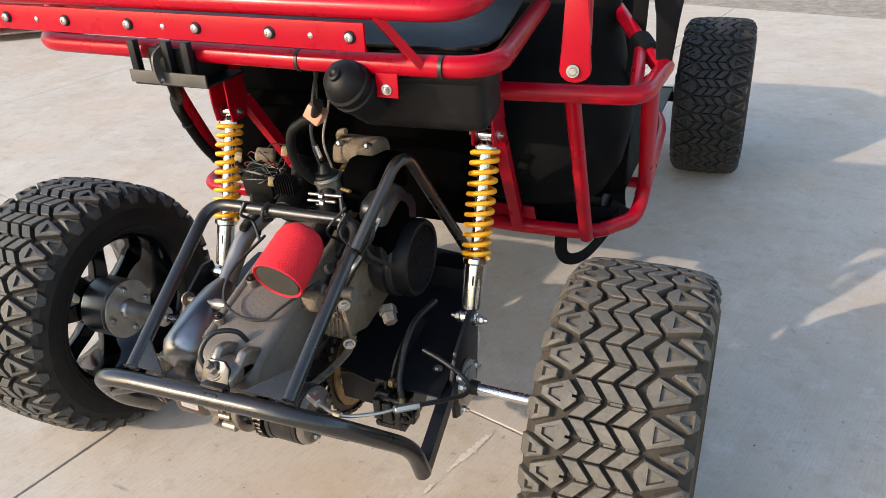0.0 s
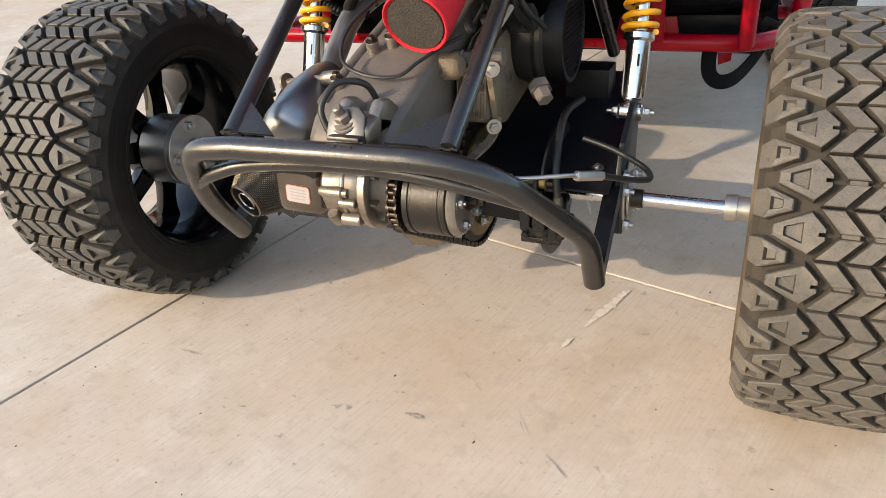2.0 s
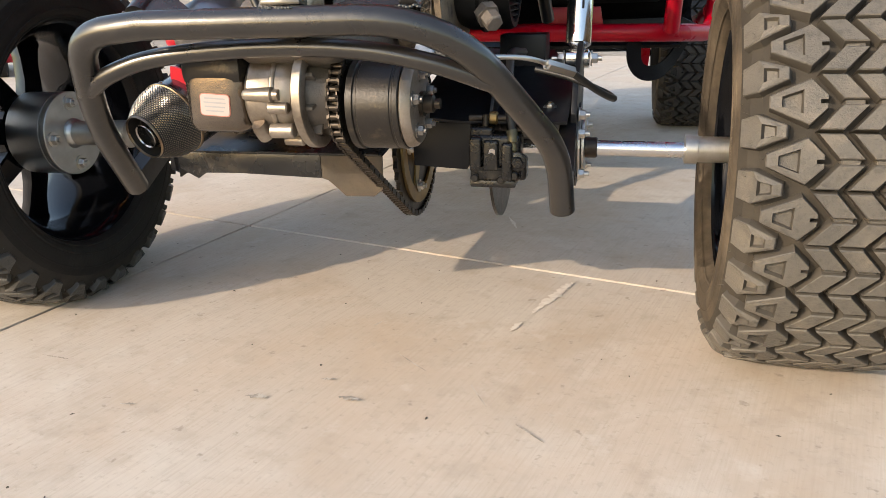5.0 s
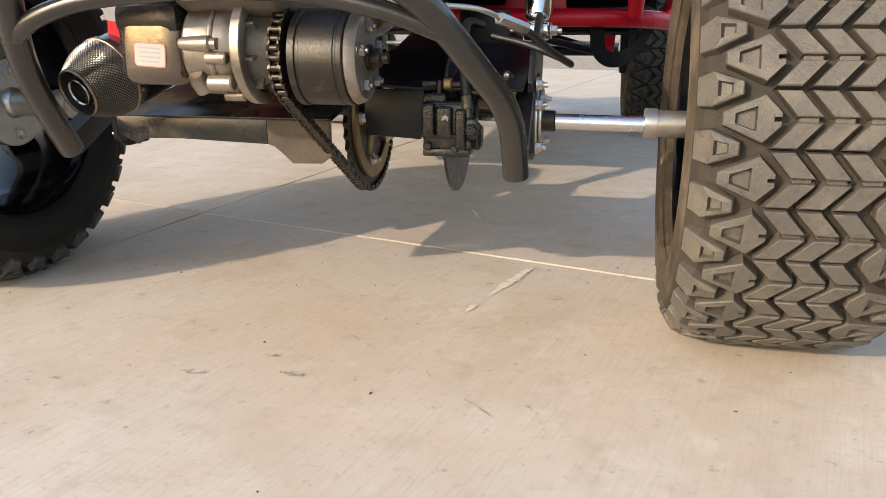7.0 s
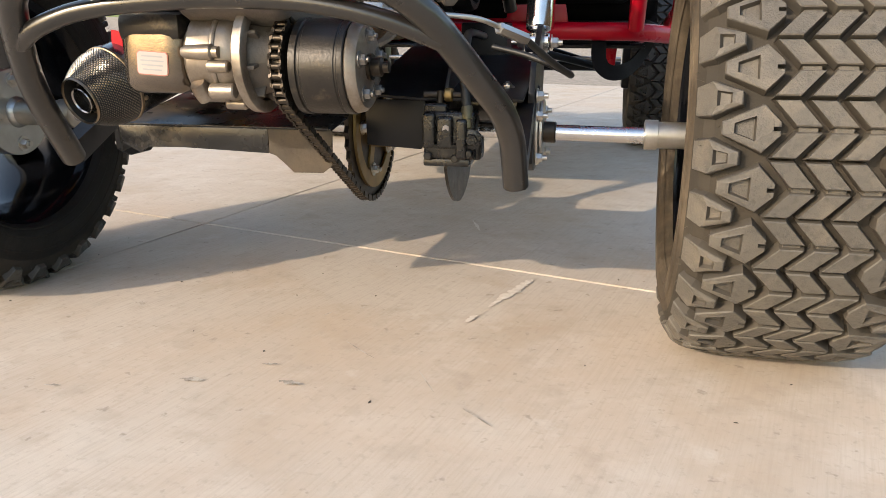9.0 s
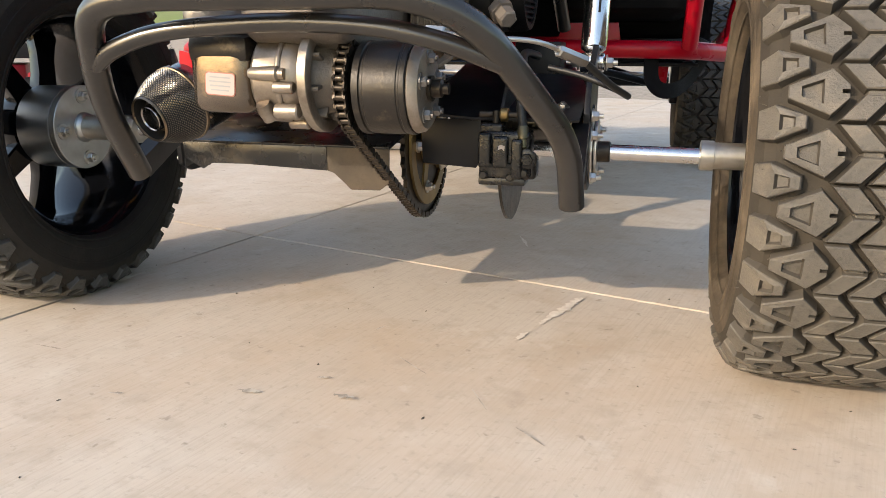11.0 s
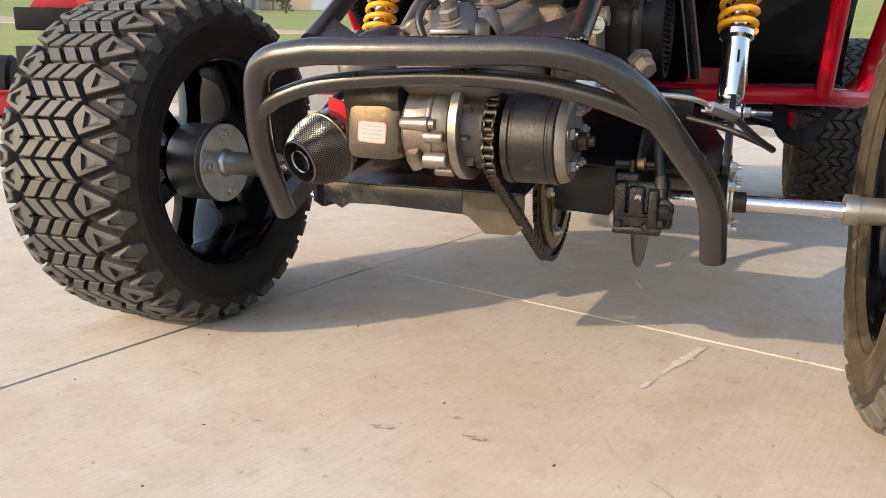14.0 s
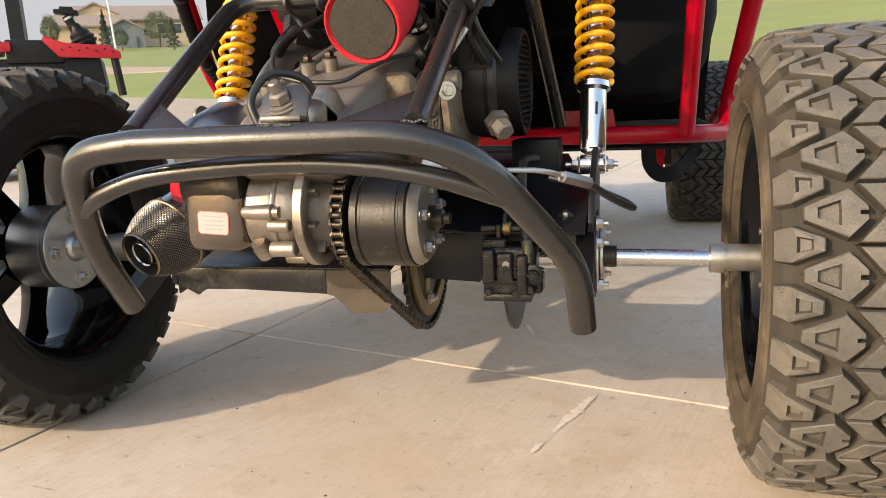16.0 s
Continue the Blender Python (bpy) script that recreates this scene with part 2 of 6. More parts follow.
RED_INK = material("red_ink", (0.34, 0.11, 0.08), 0.5)
WIRE_BLACK = material("black_cable", (0.012, 0.012, 0.012), 0.45)
HOSE_CLEAR = material("clear_sleeve", (0.45, 0.45, 0.44), 0.15, 0.4)
ORANGE_PLASTIC = material("translucent_filter_plastic", (0.42, 0.24, 0.16), 0.5, second=(0.36, 0.17, 0.10), scale=40)
PALE_CONNECTOR = material("pale_connector_plastic", (0.42, 0.31, 0.17), 0.5)
WIRE_RED, WIRE_WHITE, WIRE_BLUE = material("red_wire", (0.20, 0.02, 0.02), 0.5), material("white_wire", (0.22, 0.20, 0.17), 0.5), material("green_wire", (0.02, 0.10, 0.06), 0.5)
GRAVEL = material("gravel", (0.36, 0.30, 0.24), 0.95, second=(0.2, 0.16, 0.12), scale=18, mix=0.9, fine=0.6, bump=1.0, bump_scale=60)
GRASS = material("lawn", (0.19, 0.215, 0.055), 0.95, second=(0.14, 0.175, 0.04), scale=0.25, mix=0.8, fine=0.35, bump=0.8, bump_scale=8, spots=(0.20, 0.19, 0.08), spot_scale=0.12, spot_edge=(0.5, 0.8))
DIRT = material("dirt_track", (0.36, 0.27, 0.19), 0.95, second=(0.28, 0.21, 0.15), scale=0.8)
SIDING = material("tan_siding", (0.50, 0.38, 0.26), 0.8, second=(0.45, 0.34, 0.23), scale=1.0)
GREY_SIDING = material("grey_siding", (0.15, 0.17, 0.19), 0.8, scale=1.0)
SHINGLE = material("brown_shingle", (0.25, 0.20, 0.17), 0.9, second=(0.18, 0.15, 0.13), scale=2.0, fine=0.3)
LEAF = material("leaves", (0.06, 0.085, 0.045), 0.9, second=(0.08, 0.105, 0.05), scale=0.8)
CONIFER = material("conifer_needles", (0.05, 0.07, 0.05), 0.9, second=(0.06, 0.08, 0.055), scale=0.8)
BARK = material("bark", (0.09, 0.065, 0.045), 0.9, bump=0.6, bump_scale=30)
HAZE = material("hazy_sky", (0.0, 0.0, 0.0), 1.0, spec=0.0)
HAZE.node_tree.nodes["Principled BSDF"].inputs["Emission Color"].default_value = (0.80, 0.88, 1.0, 1)
HAZE.node_tree.nodes["Principled BSDF"].inputs["Emission Strength"].default_value = 0.33
PANE = material("window_glass", (0.04, 0.05, 0.06), 0.08)


# ---- builders ----
def part(name, bm, mat, parent=None, label="", smooth=True):
    me = bpy.data.meshes.new(name)
    bmesh.ops.recalc_face_normals(bm, faces=bm.faces[:])
    if smooth:
        for fc in bm.faces:
            fc.smooth = True
        for e in bm.edges:
            if len(e.link_faces) == 2 and e.calc_face_angle(0) > 0.7:
                e.smooth = False
    bm.to_mesh(me)
    bm.free()
    me.materials.append(mat)
    ob = new(name, me)
    if parent is not None:
        ob.parent = parent
    if label:
        ob["label"] = label
    return ob


def thing(name, label, category, group="", kind="", at=(0, 0, 0)):
    ob = new(name)
    ob.location = at
    ob.empty_display_size = 0.1
    return tagged(ob, label, category, group, kind)


def rounded(pts, radius, n=7):
    """A polyline with its inner corners rounded."""
    pts = [Vector(p) for p in pts]
    out = [pts[0]]
    for i in range(1, len(pts) - 1):
        a, b, c = pts[i - 1], pts[i], pts[i + 1]
        r = radius[i] if isinstance(radius, dict) and i in radius else (radius if not isinstance(radius, dict) else 0)
        d = min(r, (a - b).length * 0.49, (c - b).length * 0.49)
        if d < 1e-5:
            out.append(b)
            continue
        p, q = b + (a - b).normalized() * d, b + (c - b).normalized() * d
        for k in range(n + 1):
            t = k / n
            out.append((1 - t) ** 2 * p + 2 * t * (1 - t) * b + t * t * q)
    out.append(pts[-1])
    return out


def curve_through(pts, n=8):
    """A smooth line through points (Catmull-Rom)."""
    p = [Vector(v) for v in pts]
    p = [2 * p[0] - p[1]] + p + [2 * p[-1] - p[-2]]
    out = []
    for i in range(1, len(p) - 2):
        for k in range(n):
            t = k / n
            out.append(0.5 * (2 * p[i] + (p[i + 1] - p[i - 1]) * t + (2 * p[i - 1] - 5 * p[i] + 4 * p[i + 1] - p[i + 2]) * t * t
                              + (3 * p[i] - p[i - 1] - 3 * p[i + 1] + p[i + 2]) * t ** 3))
    return out + [p[-2]]


def sweep(line, r, seg=14, bm=None, wide=1.0, closed=False, section=None):
    """A tube (or a bar of the given section) along a line; r may be a number or one per point."""
    bm = bm or bmesh.new()
    line = [Vector(p) for p in line]
    n = len(line)
    tang = []
    for i in range(n):
        a, c = line[(i - 1) % n if closed else max(i - 1, 0)], line[(i + 1) % n if closed else min(i + 1, n - 1)]
        tang.append((c - a).normalized())
    up = Vector((0, 0, 1)) if abs(tang[0].z) < 0.9 else Vector((1, 0, 0))
    side = tang[0].cross(up).normalized()
    rings = []
    for i in range(n):
        side = (side - tang[i] * side.dot(tang[i])).normalized()
        top = side.cross(tang[i]).normalized()
        ri = r[i] if isinstance(r, (list, tuple)) else r
        sec = section or [(math.cos(2 * math.pi * k / seg) * ri * wide, math.sin(2 * math.pi * k / seg) * ri) for k in range(seg)]
        rings.append([bm.verts.new(line[i] + side * u + top * v) for u, v in sec])
    m = len(rings[0])
    for i in range(n if closed else n - 1):
        a, b = rings[i], rings[(i + 1) % n]
        for k in range(m):
            bm.faces.new((a[k], a[(k + 1) % m], b[(k + 1) % m], b[k]))
    if not closed:
        bm.faces.new(rings[0][::-1])
        bm.faces.new(rings[-1])
    return bm


def flat_bar(w, h):
    return [(-w / 2, -h / 2), (w / 2, -h / 2), (w / 2, h / 2), (-w / 2, h / 2)]


def basis(p0, p1):
    z = (Vector(p1) - Vector(p0)).normalized()
    x = z.cross(Vector((0, 0, 1)) if abs(z.z) < 0.95 else Vector((0, 1, 0))).normalized()
    y = z.cross(x)
    return Matrix((x, y, z)).transposed().to_4x4(), (Vector(p1) - Vector(p0)).length


def lathe(p0, p1, profile, seg=32, bm=None, cap=True, spread=1.0):
    """A turned body from p0 towards p1. profile: (along in metres, radius)."""
    bm = bm or bmesh.new()
    rot, _ = basis(p0, p1)
    m = Matrix.Translation(p0) @ rot
    rings = []
    for a, r in profile:
        rings.append([bm.verts.new(m @ Vector((math.cos(2 * math.pi * k / seg) * r, math.sin(2 * math.pi * k / seg) * r * spread, a))) for k in range(seg)])
    for a, b in zip(rings, rings[1:]):
        for k in range(seg):
            bm.faces.new((a[k], a[(k + 1) % seg], b[(k + 1) % seg], b[k]))
    if cap:
        bm.faces.new(rings[0][::-1])
        bm.faces.new(rings[-1])
    return bm


def rod(p0, p1, r, seg=20, bm=None, bevel=0.0015):
    length = (Vector(p1) - Vector(p0)).length
    b = min(bevel, r * 0.4, length * 0.3)
    return lathe(p0, p1, [(0, r - b), (b, r), (length - b, r), (length, r - b)], seg, bm)


def block(size, m=None, bevel=0.004, bm=None, segs=2):
    """A box with rounded edges, at the pose m."""
    own = bmesh.new()
    bmesh.ops.create_cube(own, size=1.0)
    bmesh.ops.scale(own, vec=size, verts=own.verts[:])
    if bevel:
        bmesh.ops.bevel(own, geom=own.edges[:], offset=bevel, segments=segs, affect="EDGES", profile=0.6)
    if m is not None:
        bmesh.ops.transform(own, matrix=m, verts=own.verts[:])
    if bm is None:
        return own
    merge(bm, own)
    return bm


def merge(bm, other):
    vs = {v: bm.verts.new(v.co) for v in other.verts}
    for fc in other.faces:
        bm.faces.new([vs[v] for v in fc.verts])
    other.free()


def slab_poly(poly, depth, m=None, bevel=0.0, bm=None):
    """A flat plate: a polygon in x, y with its thickness along z, centred."""
    own = bmesh.new()
    lo = [own.verts.new((x, y, -depth / 2)) for x, y in poly]
    hi = [own.verts.new((x, y, depth / 2)) for x, y in poly]
    n = len(poly)
    own.faces.new(lo[::-1])
    own.faces.new(hi)
    for k in range(n):
        own.faces.new((lo[k], lo[(k + 1) % n], hi[(k + 1) % n], hi[k]))
    if bevel:
        bmesh.ops.bevel(own, geom=own.edges[:], offset=bevel, segments=2, affect="EDGES", profile=0.6)
    if m is not None:
        bmesh.ops.transform(own, matrix=m, verts=own.verts[:])
    if bm is None:
        return own
    merge(bm, own)
    return bm


def plane_pose(origin, u, v):
    """A pose whose x runs along u and y along v (as near as square)."""
    x = Vector(u).normalized()
    z = x.cross(Vector(v)).normalized()
    y = z.cross(x)
    return Matrix.Translation(origin) @ Matrix((x, y, z)).transposed().to_4x4()


def bolt(p, d, r=0.007, h=0.006, shank=0.004, bm=None):
    """A hex head with a washer and a short thread end, at p, standing along d."""
    p, d = Vector(p), Vector(d).normalized()
    bm = bm or bmesh.new()
    lathe(p, p + d, [(0, r * 1.45), (0.0018, r * 1.45)], 18, bm)
    lathe(p + d * 0.0018, p + d, [(0, r), (h * 0.8, r), (h, r * 0.86)], 6, bm)
    lathe(p + d * (h + 0.0018), p + d * 2, [(0, r * 0.5), (shank, r * 0.5)], 10, bm)
    return bm


# ---- ground ----
A_LONG, A_CROSS = radians(11.7), radians(15.0)                                  # directions of the two runs of joints
GRID = Matrix(((math.cos(A_CROSS), math.sin(A_LONG), 0, -0.464), (-math.sin(A_CROSS), math.cos(A_LONG), 0, 0.409), (0, 0, 1, 0), (0, 0, 0, 1)))
EDGE = 4.63                                                                     # from that crossing to the gravel

def hill(x, y):
    """Height of the land: level by the pad, then a rising lawn, steeper to the right."""
    p = GRID.inverted() @ Vector((x, y, 0))
    ahead = min(max((p.y - EDGE - 1.0) / 10, 0.0), 1.0)
    far = min(max(math.hypot(x, y + 1) - 13.0, 0.0), 92.0)
    lift = 0.0717 + 0.055 * min(max((x + 25) / 30, 0), 1)
    z = ahead * (far * lift + 0.0002 * min(far, 120) ** 2)
    z += ahead * 0.2 * min(far / 30, 1) * noise.noise((x * 0.05, y * 0.05, 0.3))
    return z - 0.03


def build_ground():
    ground = thing("ground", "gravel verge and mown lawn rising behind a concrete pad", "ground", kind="structure")
    radii = [0, 3, 6] + [6 + 0.7 * k for k in range(1, 16)] + [18 * 1.13 ** k for k in range(1, 40)]
    n = 120
    gravel, lawn, field = bmesh.new(), bmesh.new(), bmesh.new()
    rings = []
    for r in radii:
        rings.append([(math.cos(2 * math.pi * k / n) * r, math.sin(2 * math.pi * k / n) * r) for k in range(n)])
    inv, verge = GRID.inverted(), EDGE + 9.0
    for i in range(len(radii) - 1):
        for k in range(n):
            quad = [rings[i][k], rings[i][(k + 1) % n], rings[i + 1][(k + 1) % n], rings[i + 1][k]]
            local = [inv @ Vector((q[0], q[1], 0)) for q in quad]
            mid = sum(local, Vector()) / 4
            if i == 0:
                quad = quad[1:]
            if max(p.y for p in local) > verge:
                lawn.faces.new([lawn.verts.new((x, y, hill(x, y))) for x, y in quad])
            if min(p.y for p in local) < verge:
                near = field if mid.y < -14 or mid.x > 12 or mid.x < -16 else gravel
                near.faces.new([near.verts.new((x, y, hill(x, y))) for x, y in quad])
    across = (GRID.to_3x3() @ Vector((1, 0, 0))).cross(Vector((0, 0, -1))).normalized()
    cut = GRID @ Vector((0, verge, 0))
    for b, side in ((gravel, 1), (field, 1), (lawn, -1)):
        bmesh.ops.remove_doubles(b, verts=b.verts[:], dist=0.001)
        bmesh.ops.bisect_plane(b, geom=b.verts[:] + b.edges[:] + b.faces[:], plane_co=cut, plane_no=across * side, clear_outer=True)
    part("gravel", gravel, GRAVEL, ground, "loose brown gravel")
    part("lawn", lawn, GRASS, ground, "mown green lawn")
    part("field", field, GRASS, ground, "mown green lawn")
    return ground


def build_sky_backdrop():
    """Pale hazy sky low over the hill, far behind everything."""
    bm = bmesh.new()
    rows = []
    for k in range(25):
        a = radians(-62 + k * 4)
        rows.append([bm.verts.new((math.sin(a) * 700, math.cos(a) * 700, z)) for z in (-5, 90, 190)])
    for p, q in zip(rows, rows[1:]):
        for j in range(2):
            bm.faces.new((p[j], q[j], q[j + 1], p[j + 1]))
    return tagged(part("backdrop", bm, HAZE), "pale blue-grey hazy sky low over the hill", "sky", kind="structure")


def build_pad():
    pad = thing("concrete_pad", "broom-finished beige concrete pad with sawn joints", "pavement", kind="structure")
    part("joint_bed", block((28, 22, 0.02), GRID @ pose(-1, EDGE - 11, -0.016), 0), JOINT, pad, "dark joint filler")
    xs = [-15, -9, -6, -3.0, 0.0, 3.0, 6, 12]
    ys = [-17, -11, -8, -5.5, -2.75, 0.0, 2.45, EDGE]
    for i in range(len(xs) - 1):
        for j in range(len(ys) - 1):
            w, h = xs[i + 1] - xs[i] - 0.0035, ys[j + 1] - ys[j] - 0.0035
            own = block((w, h, 0.09), pose((xs[i] + xs[i + 1]) / 2, (ys[j] + ys[j + 1]) / 2, -0.045), 0.0025, segs=1)
            bmesh.ops.transform(own, matrix=GRID, verts=own.verts[:])
            part("slab", own, CONCRETE, pad)
    return pad


def scuff(name, label, mat, p, d, length, width, seed):
    """An irregular mark lying on the concrete."""
    rnd = random.Random(seed)
    bm = bmesh.new()
    m = plane_pose((p[0], p[1], 0.0), (d[0], d[1], 0), (-d[1], d[0], 0))
    n = 10
    left, right = [], []
    for k in range(n + 1):
        t = k / n
        w = width * (0.25 + math.sin(math.pi * t)) * (0.4 + rnd.random() * 0.6)
        off = rnd.uniform(-0.2, 0.2) * width
        left.append(bm.verts.new(m @ Vector((t * length, off + w / 2, 0.0012 + 0.0003 * (seed % 8)))))
        right.append(bm.verts.new(m @ Vector((t * length, off - w / 2, 0.0012 + 0.0003 * (seed % 8)))))
    for k in range(n):
        bm.faces.new((right[k], right[k + 1], left[k + 1], left[k]))
    ob = part(name, bm, mat, None, smooth=False)
    return tagged(ob, label, "stain", kind="structure")


# ---- wheels ----
TYRE_R = 0.2736
PROFILE = [(0.0, TYRE_R), (0.055, TYRE_R - 0.0005), (0.090, TYRE_R - 0.003), (0.105, TYRE_R - 0.008), (0.115, TYRE_R - 0.018), (0.122, TYRE_R - 0.036),
           (0.1265, TYRE_R - 0.058), (0.1245, TYRE_R - 0.076), (0.114, TYRE_R - 0.090), (0.105, TYRE_R - 0.0935)]
ARC = [0.0]
for (x0, r0), (x1, r1) in zip(PROFILE, PROFILE[1:]):
    ARC.append(ARC[-1] + math.hypot(x1 - x0, r1 - r0))
NORMALS = []
for i in range(len(PROFILE)):
    (xa, ra), (xb, rb) = PROFILE[max(i - 1, 0)], PROFILE[min(i + 1, len(PROFILE) - 1)]
    NORMALS.append(Vector((0, 1)) if i == 0 else Vector((ra - rb, xb - xa)).normalized())


def on_tyre(w, angle, h):
    """A point h above the carcass, w along its section from the crown, at an angle round it."""
    s, a = (1 if w >= 0 else -1), abs(w)
    i = max(k for k in range(len(ARC) - 1) if ARC[k] <= a)
    (x0, r0), (x1, r1) = PROFILE[i], PROFILE[i + 1]
    t = (a - ARC[i]) / (ARC[i + 1] - ARC[i])
    n = NORMALS[i].lerp(NORMALS[i + 1], t).normalized()
    x, r = x0 + (x1 - x0) * t + n.x * h, r0 + (r1 - r0) * t + n.y * h
    return Vector((s * x, r * math.sin(angle), r * math.cos(angle)))


CARCASS = 96 * (2 * len(PROFILE) + 3)


def tyre_mesh():
    bm = bmesh.new()
    seg = 96
    section = [(-x, r) for x, r in PROFILE[::-1]] + PROFILE[1:]
    inner = [(0.097, TYRE_R - 0.094), (0.097, TYRE_R - 0.075), (-0.097, TYRE_R - 0.075), (-0.097, TYRE_R - 0.094)]
    ring = section + inner
    rings = [[bm.verts.new((x, r * math.sin(2 * math.pi * k / seg), r * math.cos(2 * math.pi * k / seg))) for x, r in ring] for k in range(seg)]
    for k in range(seg):
        a, b = rings[k], rings[(k + 1) % seg]
        for j in range(len(ring)):
            bm.faces.new((a[j], a[(j + 1) % len(ring)], b[(j + 1) % len(ring)], b[j]))
    bm.faces.index_update()
    pitches = 30
    pitch = 2 * math.pi * (TYRE_R + 0.01) / pitches
    rnd = random.Random(7)

    def height(w, top):
        return top if abs(w) < 0.096 else max(0.0040, top - (abs(w) - 0.098) * 0.22)

    def vert(w, s, h):
        return bm.verts.new(on_tyre(w, s / (TYRE_R + 0.01), h))

    def wall(a, b, mat=0):
        n = len(a)
        for k in range(n):
            bm.faces.new((a[k], a[(k + 1) % n], b[(k + 1) % n], b[k])).material_index = mat

    def grown(poly, d):
        cw, cs = sum(p[0] for p in poly) / len(poly), sum(p[1] for p in poly) / len(poly)
        rw, rs = max(abs(p[0] - cw) for p in poly), max(abs(p[1] - cs) for p in poly)
        return [(cw + (w - cw) * (1 + d / rw), cs + (s - cs) * (1 + d / rs)) for w, s in poly]

    def block_lug(poly, top):
        lo = [vert(w, s, -0.002) for w, s in grown(poly, 0.0024)]
        mid = [vert(w, s, top - 0.0013) for w, s in poly]
        hi = [vert(w, s, top) for w, s in grown(poly, -0.0012)]
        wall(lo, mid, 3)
        wall(mid, hi)
        bm.faces.new(hi)

    def ring_lug(outer, hole, side, s0, top, floor):
        o = grown([(side * w, s0 + s) for w, s in outer], -0.0012)
        i = [(side * w, s0 + s) for w, s in hole]
        lo = [vert(w, s, -0.002 if k < 6 else 0.006) for k, (w, s) in enumerate(grown(o, 0.0028))]
        ob = [vert(w, s, height(w, top) - 0.0013) for w, s in o]
        ot = [vert(w, s, height(w, top)) for w, s in grown(o, -0.0012)]
        it = [vert(w, s, height(w, top)) for w, s in i]
        fl = [vert(w, s, max(0.001, height(w, top) - floor)) for w, s in grown(i, -0.0014)]
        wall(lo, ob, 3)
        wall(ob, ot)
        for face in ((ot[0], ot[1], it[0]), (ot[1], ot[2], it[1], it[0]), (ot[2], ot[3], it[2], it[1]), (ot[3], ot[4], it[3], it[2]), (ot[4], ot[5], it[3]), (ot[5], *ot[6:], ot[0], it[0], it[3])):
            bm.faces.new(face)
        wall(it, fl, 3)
        bm.faces.new(fl)

    wide = [(0.0470, -0.0070), (0.0630, -0.0246), (0.0985, -0.0068), (0.0985, 0.0068), (0.0630, 0.0246), (0.0470, 0.0070),
            (0.0470, 0.0024), (0.0540, 0.0024), (0.0540, -0.0024), (0.0470, -0.0024)]
    wide_hole = [(0.0690, -0.0122), (0.0880, -0.0050), (0.0880, 0.0050), (0.0690, 0.0122)]
    edge = [(0.0805, -0.0068), (0.1060, -0.0194), (0.1250, -0.0176), (0.1250, 0.0176), (0.1060, 0.0194), (0.0805, 0.0068)]
    edge_hole = [(0.0910, -0.0048), (0.1020, -0.0080), (0.1020, 0.0080), (0.0910, 0.0048)]
    tri = [(0.0460, -0.0060), (0.0590, -0.0238), (0.1040, -0.0040), (0.1040, 0.0040), (0.0590, 0.0238), (0.0460, 0.0060)]
    tri_hole = [(0.0650, -0.0125), (0.0880, -0.0020), (0.0880, 0.0020), (0.0650, 0.0125)]
    outer = [(0.0780, -0.0024), (0.1100, -0.0188), (0.1280, -0.0090), (0.1280, 0.0090), (0.1100, 0.0188), (0.0780, 0.0024)]
    outer_hole = [(0.0940, -0.0034), (0.1115, -0.0105), (0.1115, 0.0105), (0.0940, 0.0034)]
    sw, half, tall = 0.0104, 0.0112, 0.0146
    for k in range(pitches):
        s = k * pitch
        for c in (-0.0330, -0.0015, 0.0300):
            for s0, s1, a, b in ((0.0020, 0.0268, -sw, sw), (0.0326, 0.0574, sw, -sw)):
                block_lug([(c - half + a, s + s0), (c + half + a, s + s0), (c + half + b, s + s1), (c - half + b, s + s1)], tall + rnd.uniform(-0.0003, 0.0003))
            # low bar that ties the two arms of a chevron
            block_lug([(c - half * 0.8 + sw, s + 0.0255), (c + half * 0.8 + sw, s + 0.0255), (c + half * 0.8 + sw, s + 0.0339), (c - half * 0.8 + sw, s + 0.0339)], tall - 0.0055)
        ring_lug(wide, wide_hole, -1, s + 0.5 * pitch, 0.0142, 0.0062)
        ring_lug(tri, tri_hole, 1, s, 0.0142, 0.0062)
        ring_lug(edge, edge_hole, -1, s, 0.0135, 0.0055)
        ring_lug(outer, outer_hole, 1, s + 0.5 * pitch, 0.0135, 0.0055)
    # moulding whiskers left along both shoulders
    for side in (-1, 1):
        for k in range(110):
            a, w = rnd.uniform(0, 2 * math.pi), side * rnd.uniform(0.096, 0.130)
            p = on_tyre(w, a, height(w, 0.009))
            q = on_tyre(w + side * rnd.uniform(-0.003, 0.004), a + rnd.uniform(-0.012, 0.012), height(w, 0.009) + rnd.uniform(0.004, 0.008))
            e = Vector((side * 0.0005, 0.0, 0.0))
            f = (q - p).cross(e).normalized() * 0.0005
            base, tip = [bm.verts.new(p + d) for d in (e, f - e, -f - e)], bm.verts.new(q)
            for m in range(3):
                bm.faces.new((base[m], base[(m + 1) % 3], tip))
    for side in (-1, 1):
        for r, w in ((TYRE_R - 0.050, 0.1247), (TYRE_R - 0.074, 0.1250), (TYRE_R - 0.086, 0.1175)):
            rr = []
            for dr, dx in ((-0.0018, 0), (0, 0.0014), (0.0018, 0)):
                rr.append([bm.verts.new((side * (w + dx), (r + dr) * math.sin(2 * math.pi * k / seg), (r + dr) * math.cos(2 * math.pi * k / seg))) for k in range(seg)])
            for a, b in zip(rr, rr[1:]):
                for k in range(seg):
                    bm.faces.new((a[k], a[(k + 1) % seg], b[(k + 1) % seg], b[k]))
    return bm


